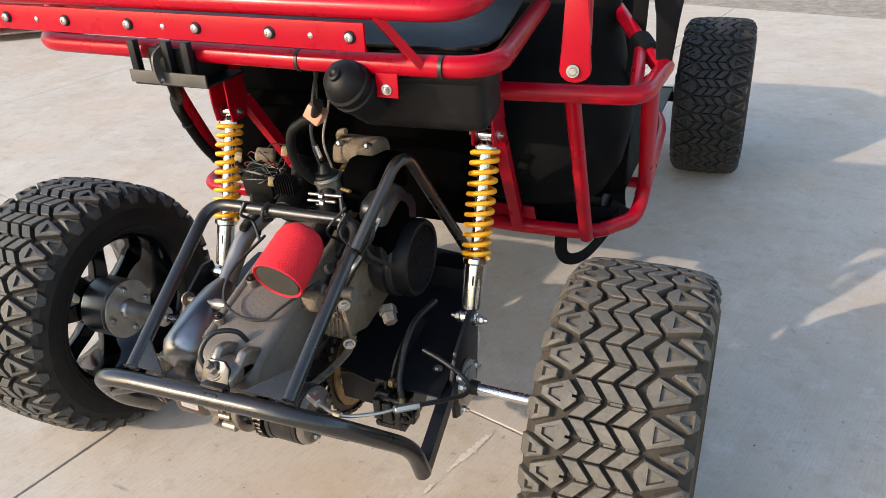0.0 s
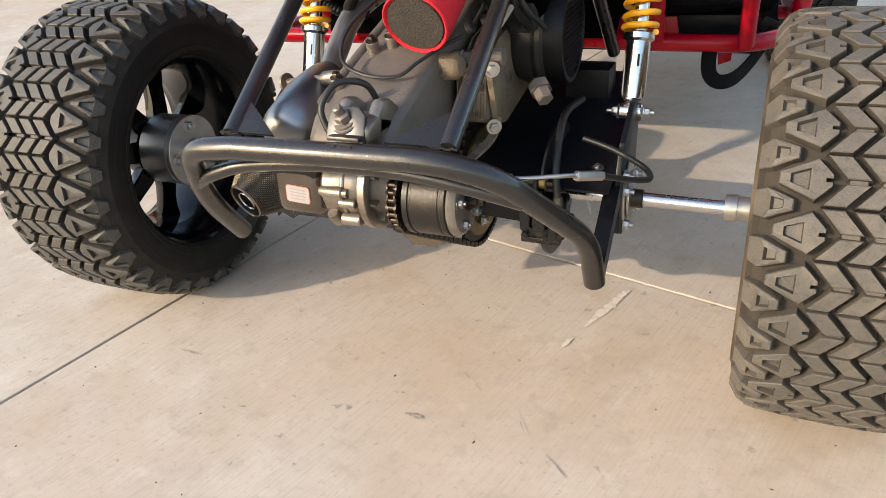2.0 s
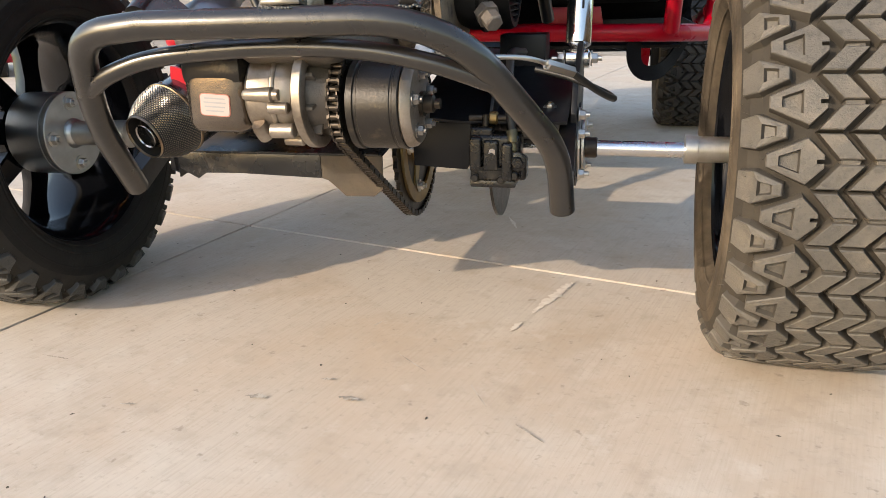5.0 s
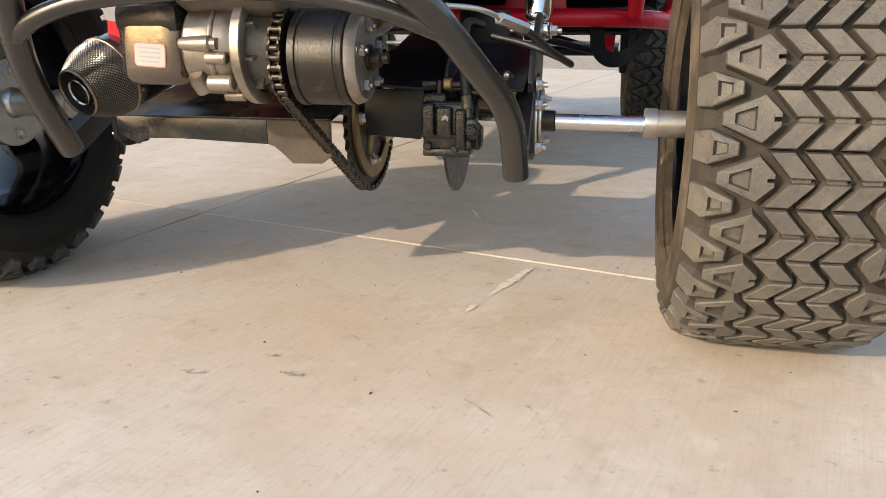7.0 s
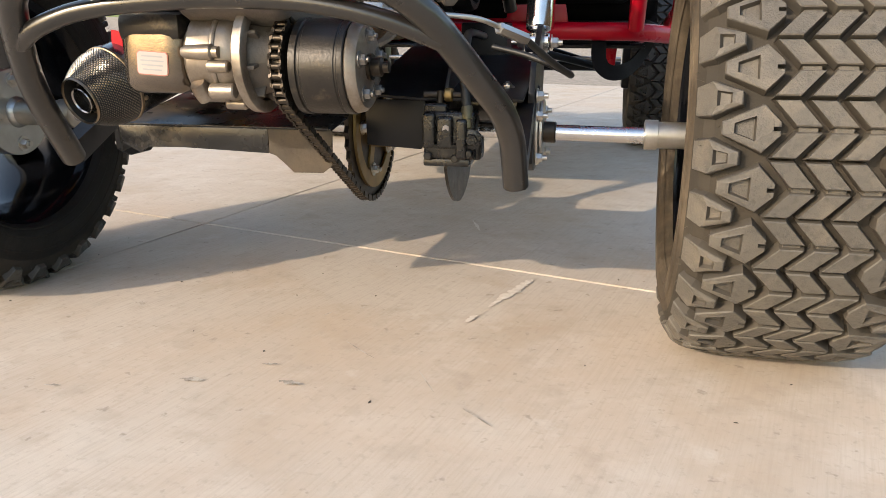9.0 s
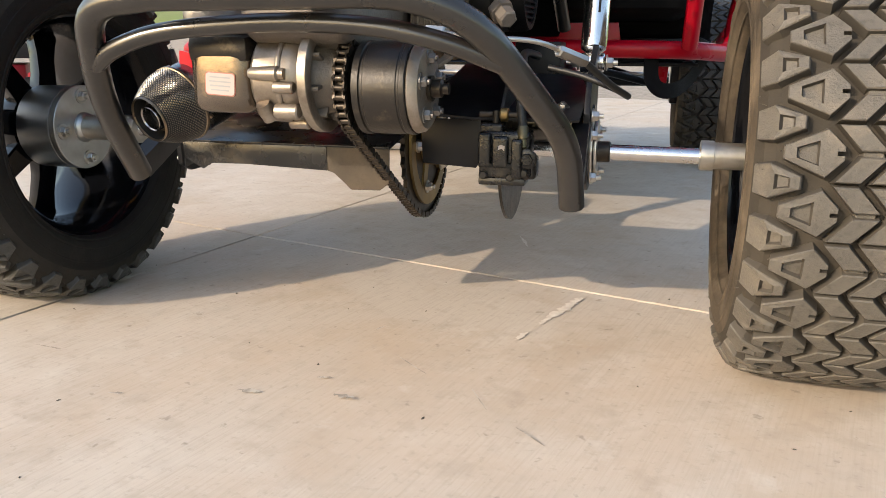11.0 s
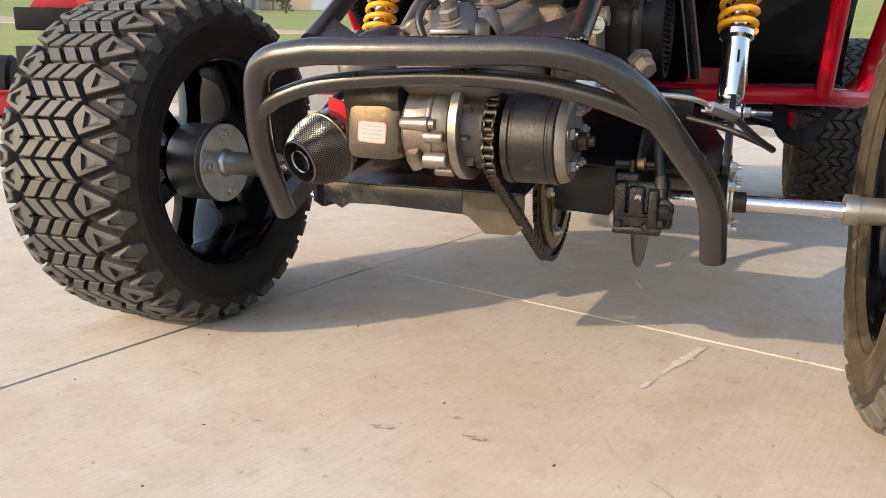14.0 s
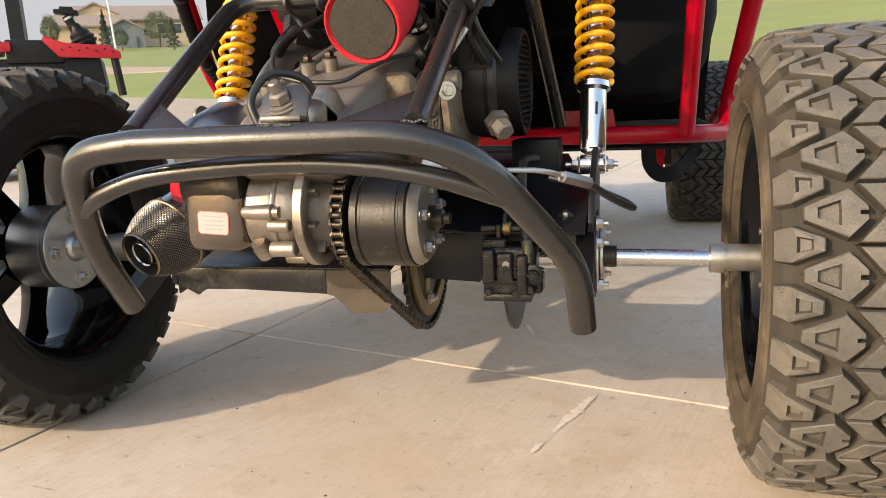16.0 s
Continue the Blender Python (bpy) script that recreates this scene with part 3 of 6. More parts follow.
def rim_mesh():
    """Barrel with both lips, +x outboard."""
    bm = bmesh.new()
    lathe((0, 0, 0), (1, 0, 0), [(-0.102, 0.176), (-0.107, 0.183), (-0.104, 0.188), (-0.099, 0.186), (-0.096, 0.175), (-0.088, 0.170), (-0.055, 0.168), (-0.02, 0.160), (0.055, 0.160),
                                 (0.079, 0.172), (0.100, 0.186), (0.107, 0.189), (0.111, 0.184), (0.107, 0.176), (0.084, 0.168), (0.062, 0.154), (-0.02, 0.154), (-0.055, 0.162), (-0.086, 0.165), (-0.095, 0.169), (-0.102, 0.176)], 96, bm, cap=False)
    return bm


def spoke_mesh():
    bm = bmesh.new()
    prof = [(0.050, 0.022, -0.016, 0.014), (0.085, 0.0195, -0.008, 0.020), (0.12, 0.0200, 0.004, 0.030), (0.158, 0.027, 0.016, 0.042)]
    rows = [[bm.verts.new((x, y, r)) for x, y in ((x0, -w), (x0, w), (x1, w * 0.75), (x1, -w * 0.75))] for r, w, x0, x1 in prof]
    for a, b in zip(rows, rows[1:]):
        for k in range(4):
            bm.faces.new((a[k], a[(k + 1) % 4], b[(k + 1) % 4], b[k]))
    bm.faces.new(rows[0][::-1])
    bm.faces.new(rows[-1])
    bmesh.ops.bevel(bm, geom=bm.edges[:], offset=0.003, segments=1, affect="EDGES")
    return bm


HUB = 0.012                                                                     # the hub parts sit this far outboard in the wheel


def build_tyre(rim, m, sidewall, mirrored, tread):
    """A tyre on its rim, pressed flat where it meets the ground; mirrored turns the chevrons round."""
    bm = tyre_mesh()
    if mirrored:
        bmesh.ops.scale(bm, vec=(-1, 1, 1), verts=bm.verts[:])
    back = m.inverted()
    for v in bm.verts:
        p = m @ v.co
        if p.z < 0.0015:
            p.z = 0.0015
            v.co = back @ p
    ty = part("tyre", bm, tread, rim, "all-terrain tyre with dusty chevron tread", smooth=False)
    ty.data.materials.append(sidewall)
    ty.data.materials.append(SHADED_GROOVE if tread is RUBBER else CLEAN_SHADED_GROOVE)
    ty.data.materials.append(SHADED_LUG_WALL if tread is RUBBER else CLEAN_SHADED_LUG_WALL)
    # Carcass faces between the lugs take the groove tone with its painted shade.
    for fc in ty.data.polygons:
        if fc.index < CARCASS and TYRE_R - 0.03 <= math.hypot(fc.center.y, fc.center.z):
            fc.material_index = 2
        if math.hypot(fc.center.y, fc.center.z) < TYRE_R - 0.030 and fc.material_index == 0:
            fc.material_index, fc.use_smooth = 1, True
    return ty


def build_wheel(buggy, m):
    rim = part("wheel", rim_mesh(), BLACK_RIM, buggy, "gloss black seven-spoke alloy wheel with a knobbly tyre")
    rim.matrix_basis = m
    for k in range(7):
        s = part("spoke", spoke_mesh(), BLACK_RIM, rim) if k == 0 else None
        if s is None:
            s = new("spoke", first.data)
            s.parent = rim
        else:
            first = s
        s.matrix_basis = Matrix.Rotation(2 * math.pi * k / 7 + 0.25, 4, "X")
    part("centre_boss", lathe((HUB, 0, 0), (1, 0, 0), [(-0.022, 0.052), (-0.0215, 0.061), (0.012, 0.060), (0.024, 0.050), (0.03, 0.03)], 40), BLACK_RIM, rim)
    part("hub_spacer", lathe((HUB, 0, 0), (1, 0, 0), [(-0.0805, 0.0600), (-0.0800, 0.0668), (-0.0795, 0.0675), (-0.0185, 0.0675), (-0.0180, 0.0668), (-0.0175, 0.0600)], 64), HUB_STEEL, rim, "polished steel hub spacer")
    part("hub_flange", lathe((HUB, 0, 0), (1, 0, 0), [(-0.0930, 0.0600), (-0.0928, 0.0677), (-0.0920, 0.0685), (-0.0830, 0.0685), (-0.0822, 0.0677), (-0.0820, 0.0600)], 64), FLANGE, rim, "zinc-plated hub flange")
    part("weld_collar", lathe((HUB - 0.102, 0, 0), (1, 0, 0), [(0, 0.0195), (0.003, 0.0225), (0.007, 0.0245), (0.009, 0.025)], 30), FLANGE, rim)
    for k in range(4):
        a = math.pi / 4 + k * math.pi / 2 + 0.3
        b = bolt((HUB - 0.093, 0.051 * math.sin(a), 0.051 * math.cos(a)), (-1, 0, 0), 0.0085, 0.008, 0.005)
        part("lug_bolt", b, ZINC, rim)
    part("sleeve", lathe((-0.1615, 0, 0), (1, 0, 0), [(0.0, 0.0165), (0.001, 0.0203), (0.0175, 0.0203), (0.018, 0.0180), (0.070, 0.0180), (0.072, 0.021)], 36), SLEEVE, rim, "bright steel axle sleeve")
    return rim


def place_wheels(buggy):
    right = pose(0.599, 0, 0.274) @ Matrix.Rotation(radians(2.9), 4, "X") @ Matrix.Diagonal((1, 0.983, 0.983, 1))
    rear = build_wheel(buggy, right)
    kids = [(o.name.split(".")[0], o) for o in rear.children]
    build_tyre(rear, right, DUSTY_RUBBER, False, RUBBER)
    spots = [(pose(-0.634, 0, 0.282, 0, 0, 180) @ Matrix.Rotation(radians(60.1), 4, "X"), True, CLEAN_SIDEWALL, True),
             (pose(0.570, 1.90, 0.279, 0, 0, 1.5) @ Matrix.Rotation(radians(61), 4, "X"), False, DUSTY_RUBBER, False),
             (pose(-0.62, 1.90, 0.279, 0, 0, 181.5) @ Matrix.Rotation(radians(17), 4, "X"), False, DUSTY_RUBBER, True)]
    for m, is_rear, sidewall, mirrored in spots:
        w = new("wheel", rear.data)
        w.parent, w["label"] = buggy, rear["label"]
        w.matrix_basis = m
        build_tyre(w, m, sidewall, mirrored, PART_CLEAN_TREAD if is_rear else CLEAN_TREAD)
        for base, o in kids:
            if base == "sleeve" and not is_rear:
                continue
            c = new(base, o.data)
            c.parent, c.matrix_basis = w, o.matrix_basis
            if base == "sleeve":
                c.matrix_basis = Matrix.Translation((-0.086, 0, 0)) @ Matrix.Diagonal((1.6, 1.1, 1.1, 1)) @ Matrix.Translation((0.086, 0, 0))
            if mirrored and is_rear and base in ("hub_spacer", "hub_flange", "weld_collar", "lug_bolt"):
                c.matrix_basis = Matrix.Translation((-0.016, 0, 0)) @ c.matrix_basis
            if "label" in o:
                c["label"] = o["label"]


# ---- buggy: running gear ----
AX_Z = 0.279

def build_rear_frame(buggy):
    r = 0.0148
    path = rounded([(-0.268, -0.222, 0.255), (-0.240, -0.315, 0.355), (-0.196, -0.374, 0.455), (-0.12, -0.374, 0.463), (0.192, -0.362, 0.464), (0.287, -0.222, 0.312), (0.291, -0.200, 0.237)],
                   {1: 0.06, 2: 0.055, 3: 0.0, 4: 0.085, 5: 0.04})
    bumper = part("rear_bumper", sweep(path, r, 20), BLACK_PAINT, buggy, "black painted tubular rear bumper with scuffs")
    arc = curve_through([(-0.228, -0.340, 0.388), (-0.185, -0.350, 0.412), (-0.12, -0.346, 0.430), (0.0, -0.342, 0.438), (0.10, -0.338, 0.434), (0.17, -0.330, 0.420), (0.228, -0.310, 0.398)])
    part("bumper_brace", sweep(arc, 0.0098, 16), BLACK_PAINT, bumper, "bowed black brace tube under the bumper")
    hoop = rounded([(-0.137, -0.356, 0.472), (-0.172, -0.062, 0.628), (0.137, -0.046, 0.622), (0.153, -0.345, 0.472)], 0.045)
    cage = part("engine_hoop", sweep(hoop, 0.0115, 16), BLACK_PAINT, buggy, "black tube hoop over the engine")
    a_tube = rounded([(0.150, -0.10, 0.600), (0.180, 0.012, 0.715), (0.188, 0.045, 0.712), (0.226, 0.215, 0.440)], 0.03)
    part("stay_tube", sweep(a_tube, 0.0105, 14), BLACK_PAINT, cage)
    part("gusset", slab_poly([(-0.134, 0), (-0.072, 0), (-0.141, 0.060)], 0.004, plane_pose((0, -0.356, 0.475), (1, 0, 0), (0, 0.883, 0.469)), 0.001), BELLY, bumper)
    part("gusset", slab_poly([(0.146, 0), (0.075, 0), (0.149, 0.060)], 0.004, plane_pose((0, -0.350, 0.475), (1, 0, 0), (0, 0.883, 0.469)), 0.001), BELLY, bumper)
    # weld beads
    wb = bmesh.new()
    rnd = random.Random(2)
    for cx, cy, cz, ln in ((-0.134, -0.358, 0.4755, 0.03), (0.150, -0.350, 0.4755, 0.035), (0.03, -0.374, 0.4765, 0.035)):
        for k in range(int(ln / 0.0035)):
            c = Vector((cx - ln / 2 + k * 0.0035, cy + rnd.uniform(-0.001, 0.001), cz + rnd.uniform(-0.0008, 0.0008)))
            lathe(c - Vector((0, 0, 0.0022)), c, [(0, 0.0014), (0.0010, 0.0028), (0.0026, 0.0026), (0.0034, 0.0010)], 8, wb)
    tagged(part("weld_bead", wb, BLACK_PAINT, bumper, "lumpy painted weld beads"), kind="stuff")
    part("mount_bracket", block((0.042, 0.030, 0.006), pose(0.030, -0.352, 0.480, -8), 0.002), BLACK_PAINT, bumper)
    return bumper


def build_swingarm(buggy):
    arm = part("swingarm", sweep([(0.10, -0.004, 0.312), (0.298, -0.004, 0.312)], 0.026, 28), BLACK_PAINT, buggy, "black swingarm tube and carrier plates")
    for s in (1, -1):
        x = 0.291 if s > 0 else -0.322
        yz = [(-0.055, 0.238), (-0.060, 0.33), (-0.035, 0.375), (0.035, 0.415), (0.066, 0.412), (0.075, 0.37), (0.06, 0.25), (0.02, 0.225), (-0.03, 0.225)]
        part("carrier_plate", slab_poly(yz, 0.008, plane_pose((x, 0, 0), (0, 1, 0), (0, 0, 1)), 0.0015), BLACK_SATIN, arm)
        bx = 0.297 if s > 0 else -0.328
        for k, rr in enumerate((0.044, 0.034)):
            yz = [(rr * math.cos(a), AX_Z + rr * math.sin(a) * 1.15) for a in [2 * math.pi * i / 20 for i in range(20)]]
            part("bearing_flange", slab_poly(yz, 0.004, plane_pose((bx + s * 0.005 * k, 0, 0), (0, 1, 0), (0, 0, 1)), 0.001), ZINC, arm, "zinc bearing flange")
        part("bearing_collar", rod((bx + s * 0.004, 0, AX_Z - s * 0.005), (bx + s * 0.024, 0, AX_Z - s * 0.005), 0.0145, 28), CHAIN, arm)
        for y, z in ((-0.040, 0.326), (-0.036, 0.300), (0.036, 0.30), (-0.030, 0.243), (0.03, 0.243)):
            part("carrier_bolt", bolt((bx, y, z), (s, 0, 0), 0.0068, 0.007, 0.006), ZINC, arm)
        ends = ((0.291, -0.198, 0.245), (0.282, -0.02, 0.318)) if s > 0 else ((-0.268, -0.222, 0.262), (-0.315, -0.02, 0.315))
        part("side_rail", sweep(ends, 0.01, section=flat_bar(0.022, 0.030)), BLACK_SATIN, arm)
    # sheet over the right-hand side of the axle
    part("guard_plate", slab_poly([(0.07, -0.085), (0.15, -0.105), (0.286, -0.105), (0.284, 0.06), (0.232, 0.29), (0.05, 0.31)], 0.004, plane_pose((0, 0, 0.341), (1, 0, 0), (0, 1, 0.16)), 0.001), BLACK_SATIN, arm, "black sheet-metal guard")
    part("guard_bolt", bolt((0.258, -0.042, 0.335), (0, -0.3, 1), 0.0065, 0.005, 0.002), ZINC, arm)
    part("bracket_box", block((0.075, 0.06, 0.085), pose(0.190, 0.205, 0.378), 0.004), BLACK_SATIN, arm)
    part("guard_flap", slab_poly([(0.078, 0.262), (0.152, 0.258), (0.158, 0.268), (0.158, 0.322), (0.076, 0.322)], 0.003, plane_pose((0, -0.088, 0), (1, 0, 0), (0, 0, 1)), 0.001), BLACK_SATIN, arm)
    # belly: a folded sheet, its top rising under the gearbox
    part("belly_plate", slab_poly([(-0.239, 0.265), (-0.240, 0.2885), (-0.030, 0.2885), (-0.030, 0.2575), (-0.150, 0.2615), (-0.200, 0.2615), (-0.213, 0.252)], 0.003,
                                  plane_pose((0, -0.160, 0), (1, 0.0, 0), (0, 0.0, 1)), 0.001), BELLY, arm, "scraped black belly plate")
    part("belly_tab", slab_poly([(-0.0295, 0.2885), (0.056, 0.2885), (0.055, 0.245), (0.042, 0.235), (0.003, 0.234), (-0.0200, 0.256), (-0.0295, 0.2575)], 0.003,
                                plane_pose((0, -0.160, 0), (1, 0.0, 0), (0, 0.0, 1)), 0.001), DUSTY_TAB, arm, "dust-covered plate tab")
    part("belly_top", slab_poly([(-0.240, 0.0), (0.056, 0.0), (0.062, 0.30), (-0.235, 0.30)], 0.003, plane_pose((0, -0.1605, 0.2895), (1, 0, 0), (0, 0.985, 0.17)), 0.001), BELLY, arm, "scraped black belly plate")
    part("belly_end", slab_poly([(-0.160, 0.253), (-0.160, 0.2885), (0.12, 0.336), (0.12, 0.30), (-0.10, 0.262)], 0.003, plane_pose((-0.2415, 0, 0), (0, 1, 0), (0, 0, 1)), 0.001), BELLY, arm)
    part("guard_plate", slab_poly([(-0.315, -0.05), (-0.16, -0.09), (-0.16, 0.22), (-0.30, 0.20)], 0.004, plane_pose((0, 0, 0.338), (1, 0, 0), (0, 1, 0.13)), 0.001), BLACK_SATIN, arm, "black sheet-metal guard")
    part("cross_tube", sweep([(-0.322, 0.03, 0.345), (0.06, 0.04, 0.345)], 0.014, 16), BLACK_PAINT, arm)
    return arm


def build_axle(buggy):
    axle = part("axle", rod((-0.56, 0, 0.2825), (0.53, 0, 0.2715), 0.0108, 28), AXLE_STEEL, buggy, "bright steel rear axle")
    # sprocket
    teeth = 38
    poly = []
    for k in range(teeth * 2):
        r = 0.103 if k % 2 else 0.109
        a = math.pi * k / teeth
        poly.append((r * math.cos(a), AX_Z + r * math.sin(a)))
    spr = part("sprocket", slab_poly(poly, 0.006, plane_pose((0.055, 0, 0), (0, 1, 0), (0, 0, 1))), CHAIN, axle, "oily steel sprocket")
    ring = bmesh.new()
    for x in (0.049, 0.061):
        lathe((x, 0, AX_Z), (1, 0, AX_Z), [(-0.002, 0.091), (-0.002, 0.072), (0.002, 0.072), (0.002, 0.091), (-0.002, 0.091)], 48, ring, cap=False)
    part("sprocket_ring", ring, GOLD, spr, "yellow-zinc sprocket ring")
    hub = lathe((0.035, 0, AX_Z), (1, 0, AX_Z), [(0, 0.03), (0.002, 0.033), (0.05, 0.033), (0.052, 0.03)], 30)
    part("sprocket_hub", hub, GOLD, spr)
    for k in range(5):
        a = 2 * math.pi * k / 5 + 0.6
        part("sprocket_arm", sweep([(0.055, 0.03 * math.cos(a), AX_Z + 0.03 * math.sin(a)), (0.055, 0.076 * math.cos(a), AX_Z + 0.076 * math.sin(a))], 0.01, section=flat_bar(0.018, 0.012)), GOLD, spr)
        part("sprocket_bolt", bolt((0.064, 0.066 * math.cos(a), AX_Z + 0.066 * math.sin(a)), (1, 0, 0), 0.0065, 0.006, 0.004), ZINC, spr)
    # brake disc
    disc = bmesh.new()
    lathe((0.186, 0, AX_Z), (1, 0, AX_Z), [(-0.002, 0.034), (-0.002, 0.106), (0.002, 0.106), (0.002, 0.034), (-0.002, 0.034)], 56, disc, cap=False)
    part("brake_disc", disc, DRUM_STEEL, axle, "dusty steel brake disc")
    return axle


def build_caliper(buggy):
    cal = part("brake_caliper", block((0.066, 0.040, 0.062), pose(0.196, -0.104, 0.281), 0.007, segs=3), CALIPER, buggy, "black hydraulic brake caliper")
    part("caliper_bridge", block((0.074, 0.030, 0.030), pose(0.198, -0.096, 0.264), 0.006, segs=3), CALIPER, cal)
    part("caliper_foot", block((0.060, 0.034, 0.010), pose(0.193, -0.108, 0.2475), 0.003), CALIPER, cal)
    for x, w, z, h in ((0.172, 0.016, 0.288, 0.044), (0.192, 0.020, 0.286, 0.040), (0.213, 0.014, 0.278, 0.050)):
        part("caliper_rib", block((w, 0.012, h), pose(x, -0.1265, z), 0.004, segs=3), CALIPER, cal)
    part("pad_slot", block((0.050, 0.006, 0.005), pose(0.190, -0.1290, 0.2690), 0.001), RUBBER_DARK, cal)
    part("caliper_shoulder", block((0.030, 0.030, 0.014), pose(0.178, -0.106, 0.3135), 0.004, segs=3), CALIPER, cal)
    part("banjo_bolt", bolt((0.2255, -0.1245, 0.278), (0.1, -1, 0), 0.0080, 0.007, 0.002), CALIPER, cal)
    part("banjo_eye", lathe((0.2255, -0.1205, 0.278), (0.2265, -0.14, 0.278), [(0, 0.010), (0.001, 0.0125), (0.006, 0.0125), (0.007, 0.010)], 24), CALIPER, cal)
    part("bleed_nipple", rod((0.181, -0.106, 0.318), (0.181, -0.104, 0.336), 0.0042, 12), CHAIN, cal)
    part("slide_pin", rod((0.158, -0.100, 0.330), (0.214, -0.100, 0.330), 0.0050, 14), CHAIN, cal)
    part("pin_bush", rod((0.186, -0.100, 0.330), (0.197, -0.100, 0.330), 0.0088, 18), GOLD, cal)
    for x, z in ((0.170, 0.256), (0.205, 0.254), (0.222, 0.260)):
        part("caliper_lug", rod((x, -0.118, z), (x, -0.130, z), 0.0055, 12), CALIPER, cal)
    part("paint_chip", slab_poly([(-0.004, -0.003), (0.001, -0.001), (0.004, -0.004), (0.005, 0.002), (0.0, 0.004), (-0.003, 0.002)], 0.0006, plane_pose((0.1935, -0.1328, 0.292), (1, 0, 0), (0, 0, 1))), PALE_LABEL, cal)
    part("crimp_sleeve", lathe((0.2200, -0.1215, 0.290), (0.2175, -0.117, 0.322), [(0, 0.004), (0.002, 0.0058), (0.012, 0.0058), (0.013, 0.0075), (0.027, 0.0075), (0.029, 0.006)], 16), OLIVE_ZINC, cal, "olive-plated hose crimp")
    part("hydraulic_hose", sweep(curve_through([(0.2178, -0.118, 0.318), (0.2125, -0.108, 0.352), (0.206, -0.06, 0.392), (0.20, 0.0, 0.405), (0.205, 0.08, 0.40)]), 0.0058, 12), WIRE_BLACK, cal)
    return cal


def build_chain(buggy):
    """Roller chain round the drive sprocket and the axle sprocket."""
    c0, r0 = Vector((0, -0.262, 0.372)), 0.050
    c1, r1 = Vector((0, 0, AX_Z)), 0.107
    d = (c1 - c0)
    base = math.atan2(d.z, d.y)
    off = math.acos((r0 - r1) / d.length)
    line = []
    a_top, a_bot = base + off, base - off
    def at(c, r, a):
        return Vector((0.055, c.y + r * math.cos(a), c.z + r * math.sin(a)))
    n = 24
    for k in range(n + 1):
        line.append(at(c1, r1, a_bot + (a_top - a_bot) * k / n))
    for k in range(n + 1):
        line.append(at(c0, r0, a_top + (2 * math.pi - (a_top - a_bot)) * k / n))
    # even steps
    pts, total = line + [line[0]], 0
    lens = [0]
    for a, b in zip(pts, pts[1:]):
        lens.append(lens[-1] + (b - a).length)
    links = int(lens[-1] / 0.0098 / 2) * 2
    bm, rl = bmesh.new(), bmesh.new()
    pos = []
    for k in range(links):
        s = lens[-1] * k / links
        i = max(j for j in range(len(lens) - 1) if lens[j] <= s)
        pos.append(pts[i].lerp(pts[i + 1], (s - lens[i]) / max(lens[i + 1] - lens[i], 1e-9)))
    for k in range(links):
        p, q = pos[k], pos[(k + 1) % links]
        rod(p - Vector((0.0050, 0, 0)), p + Vector((0.0050, 0, 0)), 0.0036, 10, rl, 0.0005)
        dx = 0.0048 if k % 2 else 0.0064
        mid, u = (p + q) / 2, (q - p)
        m = plane_pose(mid, u, (0, u.z, -u.y))
        for s in (-1, 1):
            h, w = 0.0046, u.length / 2
            poly = [(-w - 0.003, -0.0026), (-w, -h), (-w * 0.3, -h * 0.72), (w * 0.3, -h * 0.72), (w, -h), (w + 0.003, -0.0026), (w + 0.003, 0.0026), (w, h), (w * 0.3, h * 0.72), (-w * 0.3, h * 0.72), (-w, h), (-w - 0.003, 0.0026)]
            slab_poly(poly, 0.0016, Matrix.Translation((s * dx, 0, 0)) @ m, 0, bm)
    ch = part("drive_chain", rl, CHAIN, buggy, "greasy roller drive chain", smooth=True)
    tagged(part("link_plate", bm, CHAIN, ch, smooth=False), kind="stuff")
    return ch


